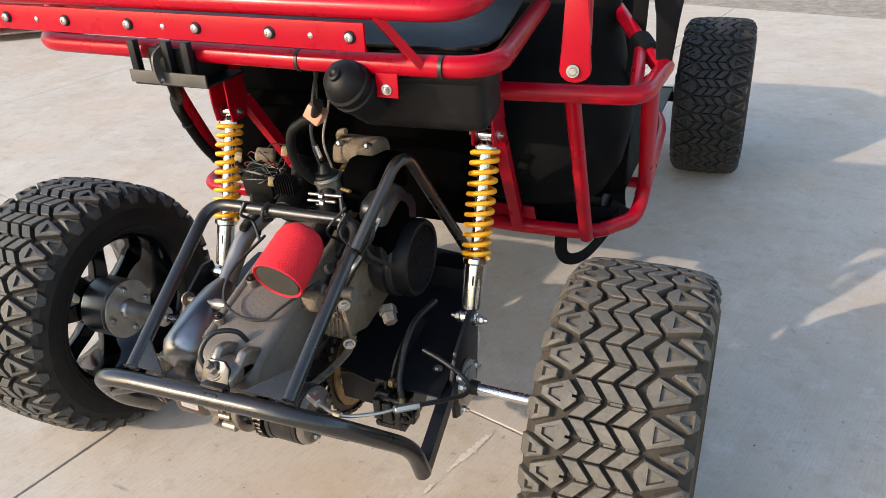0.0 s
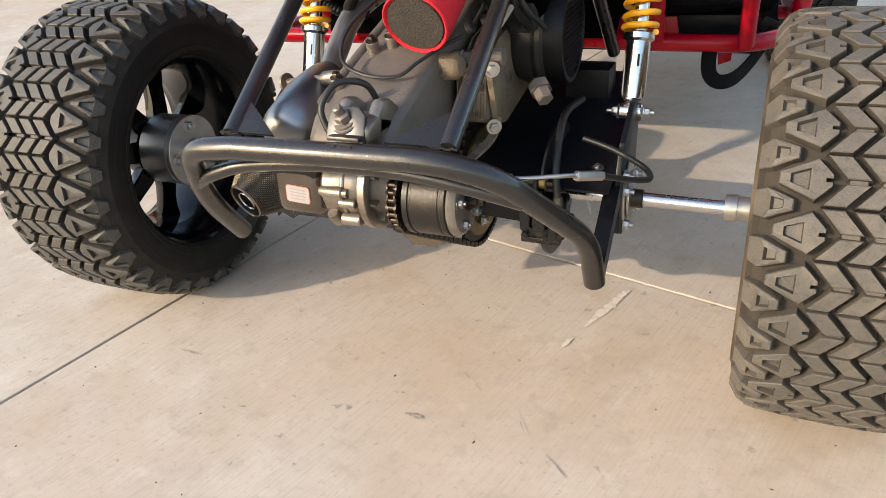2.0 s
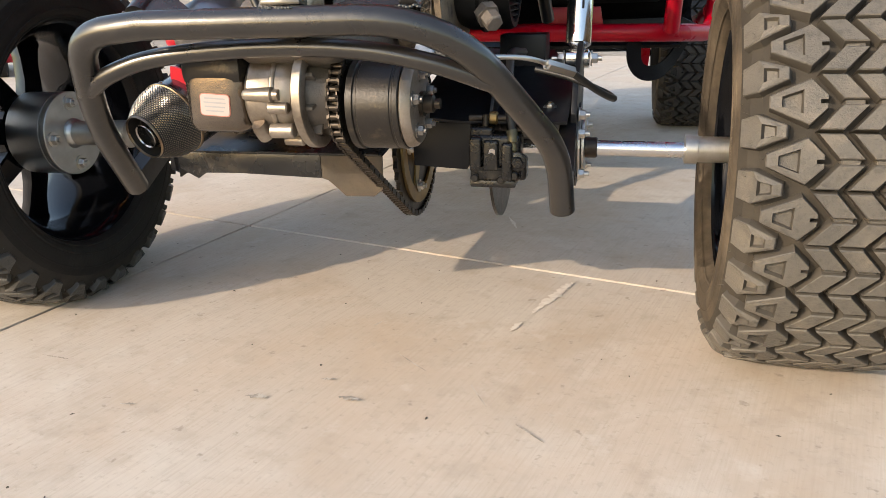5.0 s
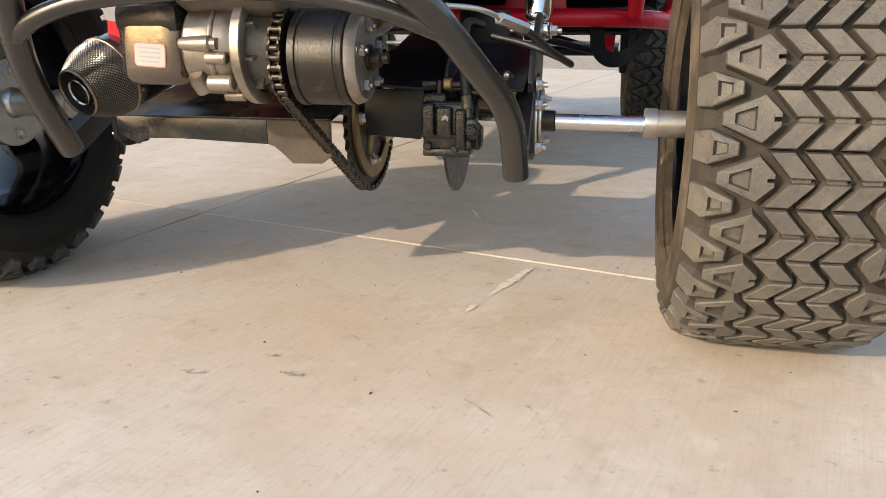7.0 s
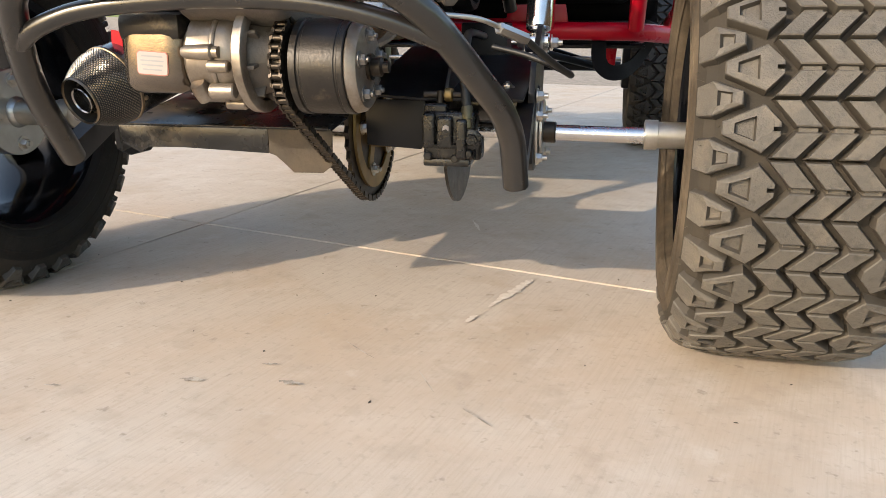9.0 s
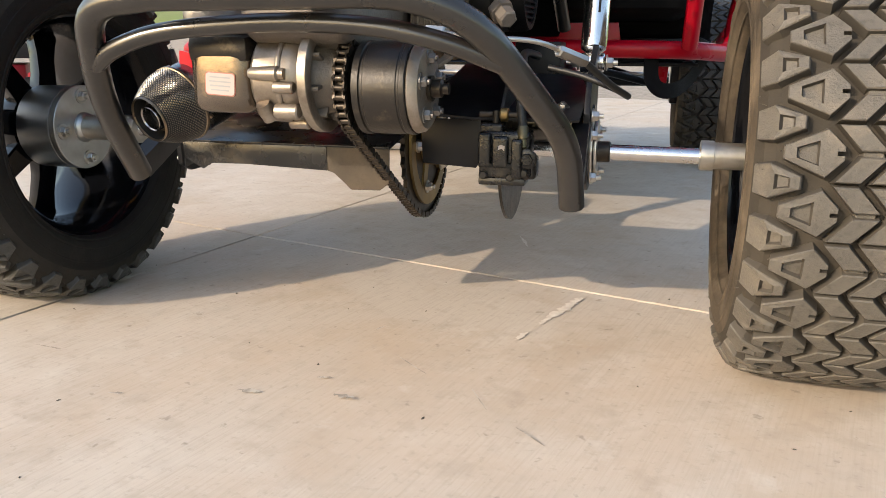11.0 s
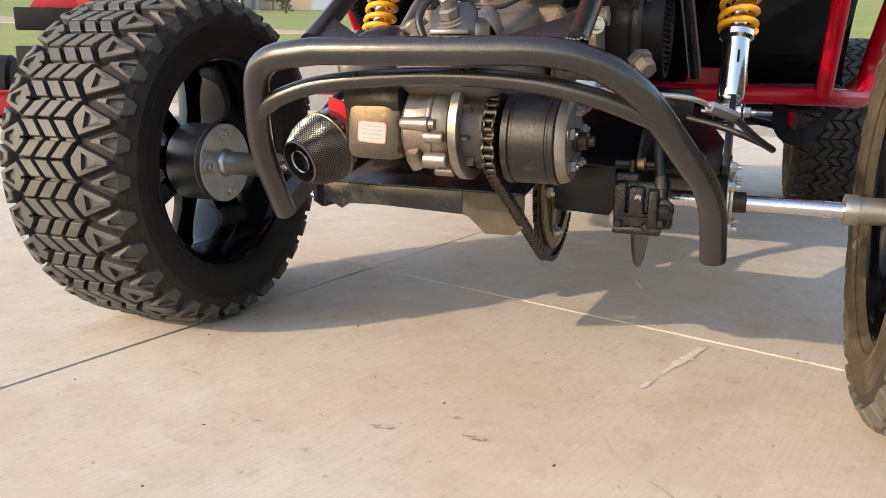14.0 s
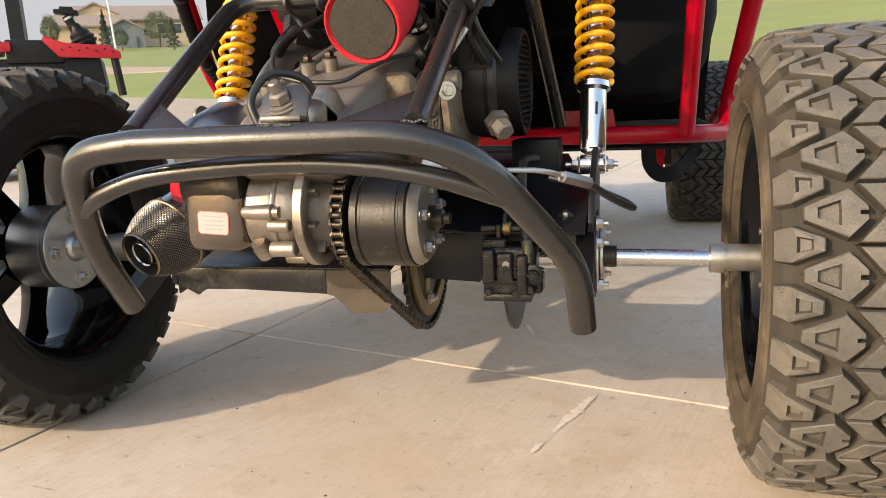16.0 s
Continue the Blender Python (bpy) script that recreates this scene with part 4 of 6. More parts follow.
def build_shock(buggy, x):
    bottom, top = Vector((x, 0.056, 0.392)), Vector((x, 0.178, 0.716))
    u = (top - bottom).normalized()
    sh = part("shock_absorber", lathe(bottom + u * 0.016, top, [(0, 0.012), (0.004, 0.0175), (0.012, 0.0185), (0.088, 0.0185), (0.092, 0.0235), (0.10, 0.0235), (0.103, 0.017)], 32), CHROME, buggy, "chrome coil-over shock absorber with yellow spring")
    part("damper_shaft", rod(bottom + u * 0.11, top - u * 0.02, 0.0115, 20), CHROME, sh)
    turns, n = 11.2, 300
    a, b = bottom + u * 0.119, top - u * 0.028
    rot, length = basis(a, b)
    line = []
    for k in range(n + 1):
        t = k / n
        # ends wound close
        s = t
        if t < 0.09:
            s = t * 0.55
        elif t > 0.95:
            s = 1 - (1 - t) * 0.55
        else:
            s = 0.0495 + (t - 0.09) / 0.86 * (0.9725 - 0.0495)
        ang = 2 * math.pi * turns * t
        line.append(Matrix.Translation(a) @ rot @ Vector((0.0238 * math.cos(ang), 0.0238 * math.sin(ang), length * s)))
    part("coil_spring", sweep(line, 0.0046, 9), YELLOW, sh, "yellow powder-coated coil spring")
    part("spring_seat", lathe(top - u * 0.03, top, [(0, 0.012), (0.003, 0.022), (0.008, 0.022), (0.012, 0.014), (0.018, 0.012)], 28), CHROME, sh)
    for p, w in ((bottom, 0.017), (top, 0.014)):
        part("eye", rod(p - Vector((w, 0, 0)), p + Vector((w, 0, 0)), 0.0135, 24), CHROME, sh)
        s = 1 if x > 0 else -1
        part("eye_bolt", bolt(p + Vector((w + 0.002, 0, 0)), (1, 0, 0), 0.0078, 0.008, 0.006), ZINC, sh)
        part("eye_bolt", bolt(p - Vector((w + 0.002, 0, 0)), (-1, 0, 0), 0.0078, 0.008, 0.008), ZINC, sh)
    part("adjuster_slot", slab_poly([(-0.004, -0.009), (0.004, -0.009), (0.004, 0.009), (-0.004, 0.009)], 0.001, plane_pose(bottom + u * 0.082 + Vector((0.003, -0.0188, 0.0)), (1, 0, 0), u)), RUBBER_DARK, sh)
    return sh


# ---- buggy: engine ----
def extrude_x(profile, x0, x1, bevel=0.012, segs=3):
    """A casting: a side outline in y, z run from x0 to x1, with rounded edges."""
    bm = slab_poly(profile, abs(x1 - x0), plane_pose(((x0 + x1) / 2, 0, 0), (0, 1, 0), (0, 0, 1)))
    bmesh.ops.bevel(bm, geom=bm.edges[:], offset=bevel, segments=segs, affect="EDGES", profile=0.5, clamp_overlap=True)
    return bm


def build_engine(buggy):
    eng = part("engine", extrude_x([(-0.312, 0.425), (-0.318, 0.455), (-0.290, 0.484), (-0.22, 0.508), (-0.12, 0.536), (-0.03, 0.562), (0.06, 0.590), (0.10, 0.55), (0.06, 0.44), (-0.1, 0.405), (-0.25, 0.40)], -0.058, 0.064, 0.022, 4),
               DIRTY_CAST, buggy, "dusty grey single-cylinder engine and belt-drive case")
    # belt-drive bulges
    part("case_rib", sweep(rounded([(-0.052, -0.27, 0.490), (-0.055, -0.15, 0.524), (-0.052, 0.02, 0.574)], 0.05), 0.008, 12), DIRTY_CAST, eng)
    for x, y, z in ((-0.034, -0.150, 0.530), (-0.012, -0.135, 0.534), (-0.045, -0.235, 0.503)):
        part("case_boss", rod((x, y, z - 0.01), (x, y - 0.004, z + 0.012), 0.009, 16), CAST, eng)
        part("case_bolt", bolt((x, y - 0.004, z + 0.012), (0, -0.15, 1), 0.006, 0.005, 0.002), CHAIN, eng)
    # rear mount: ear, bush, washer, nut and stud
    part("mount_ear", extrude_x([(-0.352, 0.470), (-0.350, 0.492), (-0.315, 0.500), (-0.285, 0.487), (-0.285, 0.465)], 0.004, 0.056, 0.008), CAST, eng)
    for x in (0.004, 0.048):
        part("mount_lobe", extrude_x([(-0.325, 0.470), (-0.322, 0.500), (-0.305, 0.512), (-0.285, 0.508), (-0.262, 0.490), (-0.27, 0.470)], x - 0.008, x + 0.008, 0.006), CAST, eng)
    part("mount_plate", slab_poly([(-0.026, -0.022), (0.026, -0.022), (0.024, 0.016), (0.014, 0.026), (-0.014, 0.026), (-0.024, 0.016)], 0.007, plane_pose((0.026, -0.346, 0.488), (1, 0, 0), (0, 0.45, 0.89)), 0.002), BLACK_PAINT, eng)
    part("exhaust_stud", lathe((-0.176, -0.170, 0.482), (-0.045, -0.195, 0.506), [(0, 0.006), (0.002, 0.014), (0.006, 0.014), (0.007, 0.006), (0.080, 0.006), (0.081, 0.010), (0.104, 0.010), (0.106, 0.0085), (0.132, 0.0085), (0.134, 0.006)], 18), CAST, eng)
    m0 = Vector((0.022, -0.338, 0.492))
    mu = Vector((-0.12, -0.50, 0.86)).normalized()
    part("mount_washer", lathe(m0, m0 + mu, [(0, 0.018), (0.003, 0.018), (0.0035, 0.015), (0.006, 0.015)], 28), DIRTY_CAST, eng)
    part("mount_nut", lathe(m0 + mu * 0.007, m0 + mu, [(0, 0.0105), (0.008, 0.0105), (0.010, 0.008)], 6), DIRTY_CAST, eng)
    part("mount_stud", rod(m0 + mu * 0.014, m0 + mu * 0.028, 0.006, 14), CAST, eng)
    part("breather_hose", sweep(curve_through([(-0.012, -0.325, 0.470), (-0.024, -0.318, 0.500), (-0.012, -0.295, 0.525), (0.014, -0.270, 0.518), (0.024, -0.255, 0.485)]), 0.0042, 10), WIRE_BLACK, eng)
    # crankcase, muddy, to the right of the belt case
    part("crankcase", extrude_x([(-0.125, 0.425), (-0.115, 0.485), (-0.05, 0.52), (0.10, 0.55), (0.15, 0.5), (0.10, 0.42), (-0.04, 0.395)], 0.070, 0.120, 0.009, 2), MUDDY, eng, "mud-caked crankcase")
    for k in range(6):
        part("case_web", extrude_x([(-0.128, 0.43), (-0.120, 0.490), (-0.055, 0.526), (0.0, 0.535), (0.0, 0.43)], 0.074 + k * 0.0082, 0.0765 + k * 0.0082, 0.001, 1), MUDDY, eng)
    for x, y, z in ((0.084, -0.122, 0.46), (0.108, -0.118, 0.475), (0.098, -0.10, 0.512)):
        part("case_bolt", bolt((x, y, z), (0, -1, 0.3), 0.007, 0.006, 0.004), MUDDY, eng)
    part("drain_plug", lathe((0.172, -0.055, 0.462), (0.196, -0.085, 0.440), [(0, 0.016), (0.014, 0.0165), (0.014, 0.0125), (0.030, 0.0125), (0.032, 0.010)], 6), DIRTY_CAST, eng)
    part("breather_tube", sweep(curve_through([(0.155, -0.02, 0.62), (0.150, -0.06, 0.59), (0.135, -0.085, 0.56), (0.12, -0.09, 0.54)]), 0.004, 8), HOSE_CLEAR, eng)
    part("oil_line", lathe((0.060, -0.105, 0.508), (0.125, -0.105, 0.512), [(0, 0.012), (0.02, 0.013), (0.022, 0.009), (0.06, 0.009), (0.062, 0.012), (0.08, 0.012)], 16), DIRTY_CAST, eng)
    part("gear_selector", lathe((0.030, -0.135, 0.505), (0.092, -0.140, 0.508), [(0, 0.016), (0.004, 0.019), (0.055, 0.018), (0.062, 0.012)], 20), MUDDY, eng)
    part("kick_lug", sweep([(0.124, -0.122, 0.505), (0.126, -0.108, 0.43)], 0.008, section=flat_bar(0.012, 0.008)), MUDDY, eng)
    for z in (0.513, 0.432):
        part("case_bolt", bolt((0.128, -0.124, z - 0.012), (0.6, -1, 0), 0.0075, 0.006, 0.003), ZINC, eng)
    part("bracket_strap", sweep(curve_through([(0.130, -0.11, 0.43), (0.122, -0.13, 0.40), (0.10, -0.20, 0.385), (0.085, -0.27, 0.40)]), 0.005, section=flat_bar(0.014, 0.004)), MUDDY, eng)
    # fan shroud with slanting louvres
    fc_y, fc_z = 0.055, 0.508
    fan = part("fan_shroud", lathe((0.166, fc_y, fc_z), (1, fc_y, fc_z), [(0, 0.060), (0.002, 0.074), (0.024, 0.074), (0.030, 0.071), (0.030, 0.064), (0.022, 0.062)], 56), BLACK_PLASTIC, eng, "black cooling fan shroud with louvres")
    for k in range(17):
        off = -0.060 + k * 0.0075
        span = math.sqrt(max(0.063 ** 2 - off * off, 0.0001))
        part("louvre", block((0.010, 2 * span, 0.0024), pose(0.190, fc_y, fc_z + off, 0, 35, 0), 0.0006, segs=1), BLACK_PLASTIC, fan)
    part("fan_volute", lathe((0.098, fc_y - 0.004, fc_z), (1, fc_y - 0.004, fc_z), [(0, 0.030), (0.004, 0.050), (0.016, 0.066), (0.036, 0.0735), (0.066, 0.0745), (0.070, 0.070)], 48), VOLUTE, fan, "dusty black fan volute")
    part("volute_duct", extrude_x([(-0.022, 0.520), (-0.030, 0.575), (-0.010, 0.640), (0.06, 0.655), (0.12, 0.60), (0.11, 0.53)], 0.110, 0.164, 0.012), VOLUTE, fan)
    part("volute_seam", lathe((0.150, fc_y - 0.002, fc_z), (1, fc_y - 0.002, fc_z), [(0, 0.0735), (0.001, 0.0775), (0.006, 0.0775), (0.007, 0.0735)], 48), BLACK_PLASTIC, fan)
    # barrel and head, in shade
    part("cylinder", lathe((0.06, 0.06, 0.555), (0.045, 0.19, 0.615), [(0, 0.055), (0.08, 0.055)], 28), DIRTY_CAST, eng)
    for k in range(7):
        c0 = Vector((0.06, 0.06, 0.555)).lerp(Vector((0.045, 0.19, 0.615)), 0.12 + k * 0.08)
        part("cooling_fin", lathe(c0, c0 + Vector((-0.1, 0.9, 0.42)), [(-0.0015, 0.075), (0.0015, 0.075)], 4 if k < 0 else 28), DIRTY_CAST, eng)
    part("cable_shroud", block((0.08, 0.10, 0.07), pose(0.135, 0.02, 0.585, 20, 10, 0), 0.02), SHADE_BLACK, eng)
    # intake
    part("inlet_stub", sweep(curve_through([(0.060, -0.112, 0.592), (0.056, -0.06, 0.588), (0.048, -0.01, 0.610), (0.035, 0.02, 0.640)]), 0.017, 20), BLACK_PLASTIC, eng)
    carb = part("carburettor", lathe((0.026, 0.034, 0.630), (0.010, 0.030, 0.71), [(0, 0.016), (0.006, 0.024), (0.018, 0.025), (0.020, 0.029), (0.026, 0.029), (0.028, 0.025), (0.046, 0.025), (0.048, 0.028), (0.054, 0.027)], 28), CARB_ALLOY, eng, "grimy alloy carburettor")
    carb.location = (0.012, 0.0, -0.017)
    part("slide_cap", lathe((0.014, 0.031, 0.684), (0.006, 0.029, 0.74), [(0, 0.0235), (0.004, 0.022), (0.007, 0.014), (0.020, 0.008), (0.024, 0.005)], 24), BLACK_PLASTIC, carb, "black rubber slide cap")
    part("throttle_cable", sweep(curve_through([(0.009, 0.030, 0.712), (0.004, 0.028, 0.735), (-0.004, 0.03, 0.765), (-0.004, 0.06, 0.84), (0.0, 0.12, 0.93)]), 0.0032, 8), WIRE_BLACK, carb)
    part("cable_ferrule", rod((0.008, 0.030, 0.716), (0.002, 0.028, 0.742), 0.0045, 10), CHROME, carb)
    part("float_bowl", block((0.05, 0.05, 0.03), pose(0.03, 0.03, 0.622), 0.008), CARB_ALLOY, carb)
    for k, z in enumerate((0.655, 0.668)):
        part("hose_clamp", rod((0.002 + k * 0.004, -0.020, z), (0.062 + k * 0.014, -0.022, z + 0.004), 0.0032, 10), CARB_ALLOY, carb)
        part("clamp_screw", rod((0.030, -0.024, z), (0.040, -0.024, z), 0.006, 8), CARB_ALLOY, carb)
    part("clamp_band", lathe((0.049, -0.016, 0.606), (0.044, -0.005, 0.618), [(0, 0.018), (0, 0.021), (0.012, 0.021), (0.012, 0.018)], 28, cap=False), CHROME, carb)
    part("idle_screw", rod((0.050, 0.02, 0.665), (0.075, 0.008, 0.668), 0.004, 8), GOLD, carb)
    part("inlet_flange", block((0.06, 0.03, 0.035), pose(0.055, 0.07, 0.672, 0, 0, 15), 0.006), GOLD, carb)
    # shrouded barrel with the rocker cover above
    part("top_shroud", extrude_x([(0.02, 0.60), (0.03, 0.668), (0.07, 0.690), (0.16, 0.676), (0.17, 0.60)], 0.052, 0.126, 0.012), SHADE_BLACK, eng)
    part("rocker_cover", extrude_x([(0.085, 0.665), (0.095, 0.700), (0.125, 0.708), (0.165, 0.698), (0.175, 0.665)], 0.004, 0.092, 0.010), MUDDY, eng, "dusty rocker cover")
    part("breather_nozzle", sweep(curve_through([(0.010, 0.12, 0.70), (0.012, 0.115, 0.712), (0.020, 0.112, 0.720), (0.030, 0.112, 0.722)]), 0.0065, 10), MUDDY, eng)
    for x in (0.020, 0.078):
        part("cover_screw", bolt((x, 0.10, 0.702), (0, -0.3, 1), 0.006, 0.004, 0.002), ZINC, eng)
    # air filter
    f0, f1 = Vector((0.053, -0.197, 0.574)), Vector((0.056, -0.103, 0.616))
    fu = (f1 - f0).normalized()
    fl = part("air_filter", lathe(f0, f1, [(0.006, 0.0385), (0.001, 0.043), (0.003, 0.0450), (0.02, 0.0455), (0.075, 0.0430), (0.092, 0.040), (0.102, 0.033), (0.106, 0.020)], 48), RED_FOAM, eng, "red foam cone air filter")
    part("filter_end", lathe(f0 + fu * 0.0065, f0, [(0.0, 0.039), (0.004, 0.038), (0.0045, 0.02), (0.0045, 0.001)], 40), GREY_FOAM, fl, "dirty grey filter end")
    # wiring
    rnd = random.Random(11)
    for k in range(16):
        a = Vector((-0.135 + rnd.uniform(-0.02, 0.05), 0.0 + rnd.uniform(-0.02, 0.03), 0.675 + rnd.uniform(-0.035, 0.03)))
        b = Vector((-0.05 + rnd.uniform(-0.05, 0.03), 0.02 + rnd.uniform(-0.02, 0.04), 0.685 + rnd.uniform(-0.04, 0.03)))
        m1 = a.lerp(b, 0.33) + Vector((rnd.uniform(-0.02, 0.02), rnd.uniform(-0.02, 0.02), rnd.uniform(-0.015, 0.02)))
        m2 = a.lerp(b, 0.66) + Vector((rnd.uniform(-0.02, 0.02), rnd.uniform(-0.02, 0.02), rnd.uniform(-0.015, 0.02)))
        part("wire", sweep(curve_through([a, m1, m2, b], 6), rnd.choice((0.0009, 0.0012, 0.0032)), 6), WIRE_BLACK if k % 5 else (WIRE_RED, WIRE_BLUE, WIRE_WHITE)[k // 5 % 3], eng)
    for x, y, z in ((-0.138, 0.0, 0.697), (-0.074, 0.0, 0.655), (-0.035, 0.002, 0.718)):
        part("connector", block((0.012, 0.010, 0.017), pose(x, y, z, 20, 15, 30), 0.002), PALE_CONNECTOR, eng)
    part("relay", block((0.036, 0.026, 0.018), pose(-0.092, 0.02, 0.698, 15, 8, 25), 0.006, segs=3), MUDDY, eng, "dusty relay")
    part("regulator", block((0.06, 0.05, 0.05), pose(-0.125, 0.04, 0.635, 15, 5, 10), 0.008), DIRTY_BLACK, eng)
    for k in range(11):
        x, y, z = rnd.uniform(-0.15, 0.01), rnd.uniform(0.02, 0.16), rnd.uniform(0.56, 0.645)
        part("relay", block((rnd.uniform(0.02, 0.05), rnd.uniform(0.02, 0.05), rnd.uniform(0.02, 0.045)), pose(x, y, z, rnd.uniform(-30, 30), rnd.uniform(-30, 30), rnd.uniform(0, 90)), 0.003), DIRTY_BLACK, eng)
    for k in range(8):
        part("heat_fin", block((0.0016, 0.030, 0.030), pose(-0.062 + k * 0.0055, 0.0, 0.652, 10, 0, 15), 0.0004), BLACK_PLASTIC, eng)
    part("starter_motor", rod((-0.045, -0.01, 0.60), (-0.05, 0.09, 0.635), 0.026, 24), BLACK_PLASTIC, eng)
    part("plug_lead", sweep(curve_through([(-0.03, -0.10, 0.60), (-0.055, -0.175, 0.565), (-0.050, -0.212, 0.532), (-0.010, -0.230, 0.518), (0.035, -0.225, 0.516), (0.055, -0.20, 0.528), (0.075, -0.165, 0.540), (0.09, -0.13, 0.545)]), 0.0026, 8), WIRE_BLACK, eng)
    part("hoop_tie", sweep(curve_through([(-0.045, -0.055, 0.640), (-0.048, -0.072, 0.633), (-0.048, -0.075, 0.615), (-0.045, -0.055, 0.607)]), 0.0035, 8), WIRE_BLACK, eng)
    hose_rnd = random.Random(5)
    for k in range(7):
        x = 0.085 + 0.013 * k
        pts = [(x + hose_rnd.uniform(-0.02, 0.02), -0.04 + hose_rnd.uniform(-0.02, 0.02), 0.655 - 0.006 * k), (x + hose_rnd.uniform(-0.015, 0.03), -0.065 + hose_rnd.uniform(-0.02, 0.01), 0.615),
               (x + hose_rnd.uniform(-0.02, 0.02), -0.06 + hose_rnd.uniform(-0.02, 0.02), 0.575), (x + hose_rnd.uniform(-0.02, 0.02), -0.03, 0.535)]
        part("hose", sweep(curve_through(pts, 6), hose_rnd.choice((0.0025, 0.004, 0.006)), 8), WIRE_BLACK, eng)
    for x, y, z in ((0.105, -0.085, 0.555), (0.085, -0.095, 0.548)):
        part("hose_clip", lathe((x, y, z), (x + 0.02, y, z + 0.01), [(0, 0.009), (0.008, 0.009)], 16), CARB_ALLOY, eng)
    part("plug_boot", sweep(curve_through([(-0.10, -0.02, 0.60), (-0.125, -0.03, 0.575), (-0.14, -0.02, 0.555), (-0.12, 0.0, 0.545)]), 0.009, 10), BLACK_PLASTIC, eng)
    part("hoop_wire", sweep(curve_through([(-0.09, -0.065, 0.64), (-0.095, -0.075, 0.62), (-0.085, -0.06, 0.60), (-0.06, -0.08, 0.575)]), 0.003, 8), WIRE_BLACK, eng)
    return eng


def build_gearbox(buggy):
    cy, cz = -0.262, 0.3805
    gb = part("gearbox", lathe((-0.052, cy, cz), (1, cy, cz), [(0, 0.043), (0.006, 0.0495), (0.048, 0.0505), (0.056, 0.046), (0.060, 0.03)], 40), CAST, buggy, "cast alloy reverse gearbox with chain drive")
    part("end_housing", block((0.076, 0.092, 0.084), pose(-0.090, cy, cz + 0.003, 0, 0, 0), 0.020, segs=4), MACHINED, gb, "machined alloy motor housing with a rating label")
    part("end_band", block((0.074, 0.0935, 0.030), pose(-0.0895, cy, cz + 0.031), 0.010), DRUM_STEEL, gb)
    def rounded_rect(w, h, r):
        return [(sx * (w - r) + r * math.cos(a), sy * (h - r) + r * math.sin(a)) for sx, sy, q in ((1, 1, 0), (-1, 1, 1), (-1, -1, 2), (1, -1, 3)) for a in [(q + k / 4) * math.pi / 2 for k in range(5)]]

    tilt = plane_pose((-0.087, cy - 0.0464, cz - 0.006), (1, 0, -0.06), (0.06, 0, 1))
    lab = part("label", slab_poly(rounded_rect(0.0185, 0.0125, 0.004), 0.0006, tilt, 0), RED_INK, gb, "worn pale label with a red border")
    part("label_face", slab_poly(rounded_rect(0.0175, 0.0115, 0.0035), 0.0006, tilt @ pose(0, 0, 0.0005), 0), PALE_LABEL, lab)
    for k, w in enumerate((0.0125, 0.0135, 0.0125, 0.0110)):
        part("print_bar", slab_poly([(-w, -0.0008), (w, -0.0008), (w, 0.0008), (-w, 0.0008)], 0.0004, tilt @ pose(0, 0.0072 - k * 0.0046, 0.0010), 0), GREY_INK, lab)
    part("vent_pipe", lathe((-0.048, cy - 0.051, cz + 0.006), (0.0, cy - 0.052, cz + 0.006), [(0, 0.005), (0.004, 0.007), (0.034, 0.0085), (0.036, 0.006), (0.042, 0.006)], 16), CAST, gb)
    part("drain_boss", lathe((-0.036, cy - 0.048, cz - 0.026), (-0.03, cy - 0.03, cz - 0.05), [(0, 0.008), (0.008, 0.010), (0.02, 0.010)], 16), CAST, gb)
    part("drain_boss", rod((-0.022, cy - 0.045, cz - 0.034), (0.006, cy - 0.045, cz - 0.034), 0.0085, 16), CAST, gb)
    part("case_seam", lathe((-0.016, cy, cz), (1, cy, cz), [(-0.003, 0.0515), (-0.001, 0.0530), (0.001, 0.0530), (0.003, 0.0515)], 40), CAST, gb)
    for a in (0.6, 1.9, 3.3, 4.4, 5.4):
        part("case_lug", rod((-0.02, cy + 0.052 * math.cos(a), cz + 0.052 * math.sin(a)), (0.004, cy + 0.052 * math.cos(a), cz + 0.052 * math.sin(a)), 0.0065, 12), CAST, gb)
    part("flange_disc", lathe((0.010, cy, cz), (1, cy, cz), [(0, 0.046), (0.0005, 0.0585), (0.0015, 0.0598), (0.0105, 0.0598), (0.0115, 0.0585), (0.0118, 0.047), (0.006, 0.045), (0.006, 0.030)], 64), CAST, gb, "turned alloy flange")
    part("flange_hub", lathe((0.015, cy, cz), (1, cy, cz), [(0, 0.041), (0.012, 0.038), (0.026, 0.033), (0.032, 0.022)], 40), DIRTY_CAST, gb)
    for k in range(8):
        a = 2 * math.pi * k / 8 + 0.2
        part("flange_web", block((0.016, 0.014, 0.004), Matrix.Translation((0.022, cy, cz)) @ Matrix.Rotation(a, 4, "X") @ pose(0, 0.0415, 0), 0.001), DIRTY_CAST, gb)
    cz = 0.371
    part("drive_sprocket", lathe((0.048, cy, cz), (1, cy, cz), [(0, 0.042), (0.002, 0.046), (0.012, 0.046), (0.014, 0.042)], 30), CHAIN, gb)
    drum = part("drum", lathe((0.066, cy, cz), (1, cy, cz), [(0, 0.044), (0.002, 0.0505), (0.009, 0.0505), (0.010, 0.0485), (0.013, 0.0485), (0.014, 0.0498), (0.050, 0.0498), (0.051, 0.0488), (0.053, 0.0488), (0.054, 0.0500), (0.059, 0.0500), (0.060, 0.049)], 56), DRUM_STEEL, gb, "dull steel clutch drum")
    part("drum_cover", lathe((0.126, cy, cz), (1, cy, cz), [(0, 0.047), (0.002, 0.0485), (0.008, 0.047), (0.012, 0.043), (0.013, 0.03)], 48), CAST, drum)
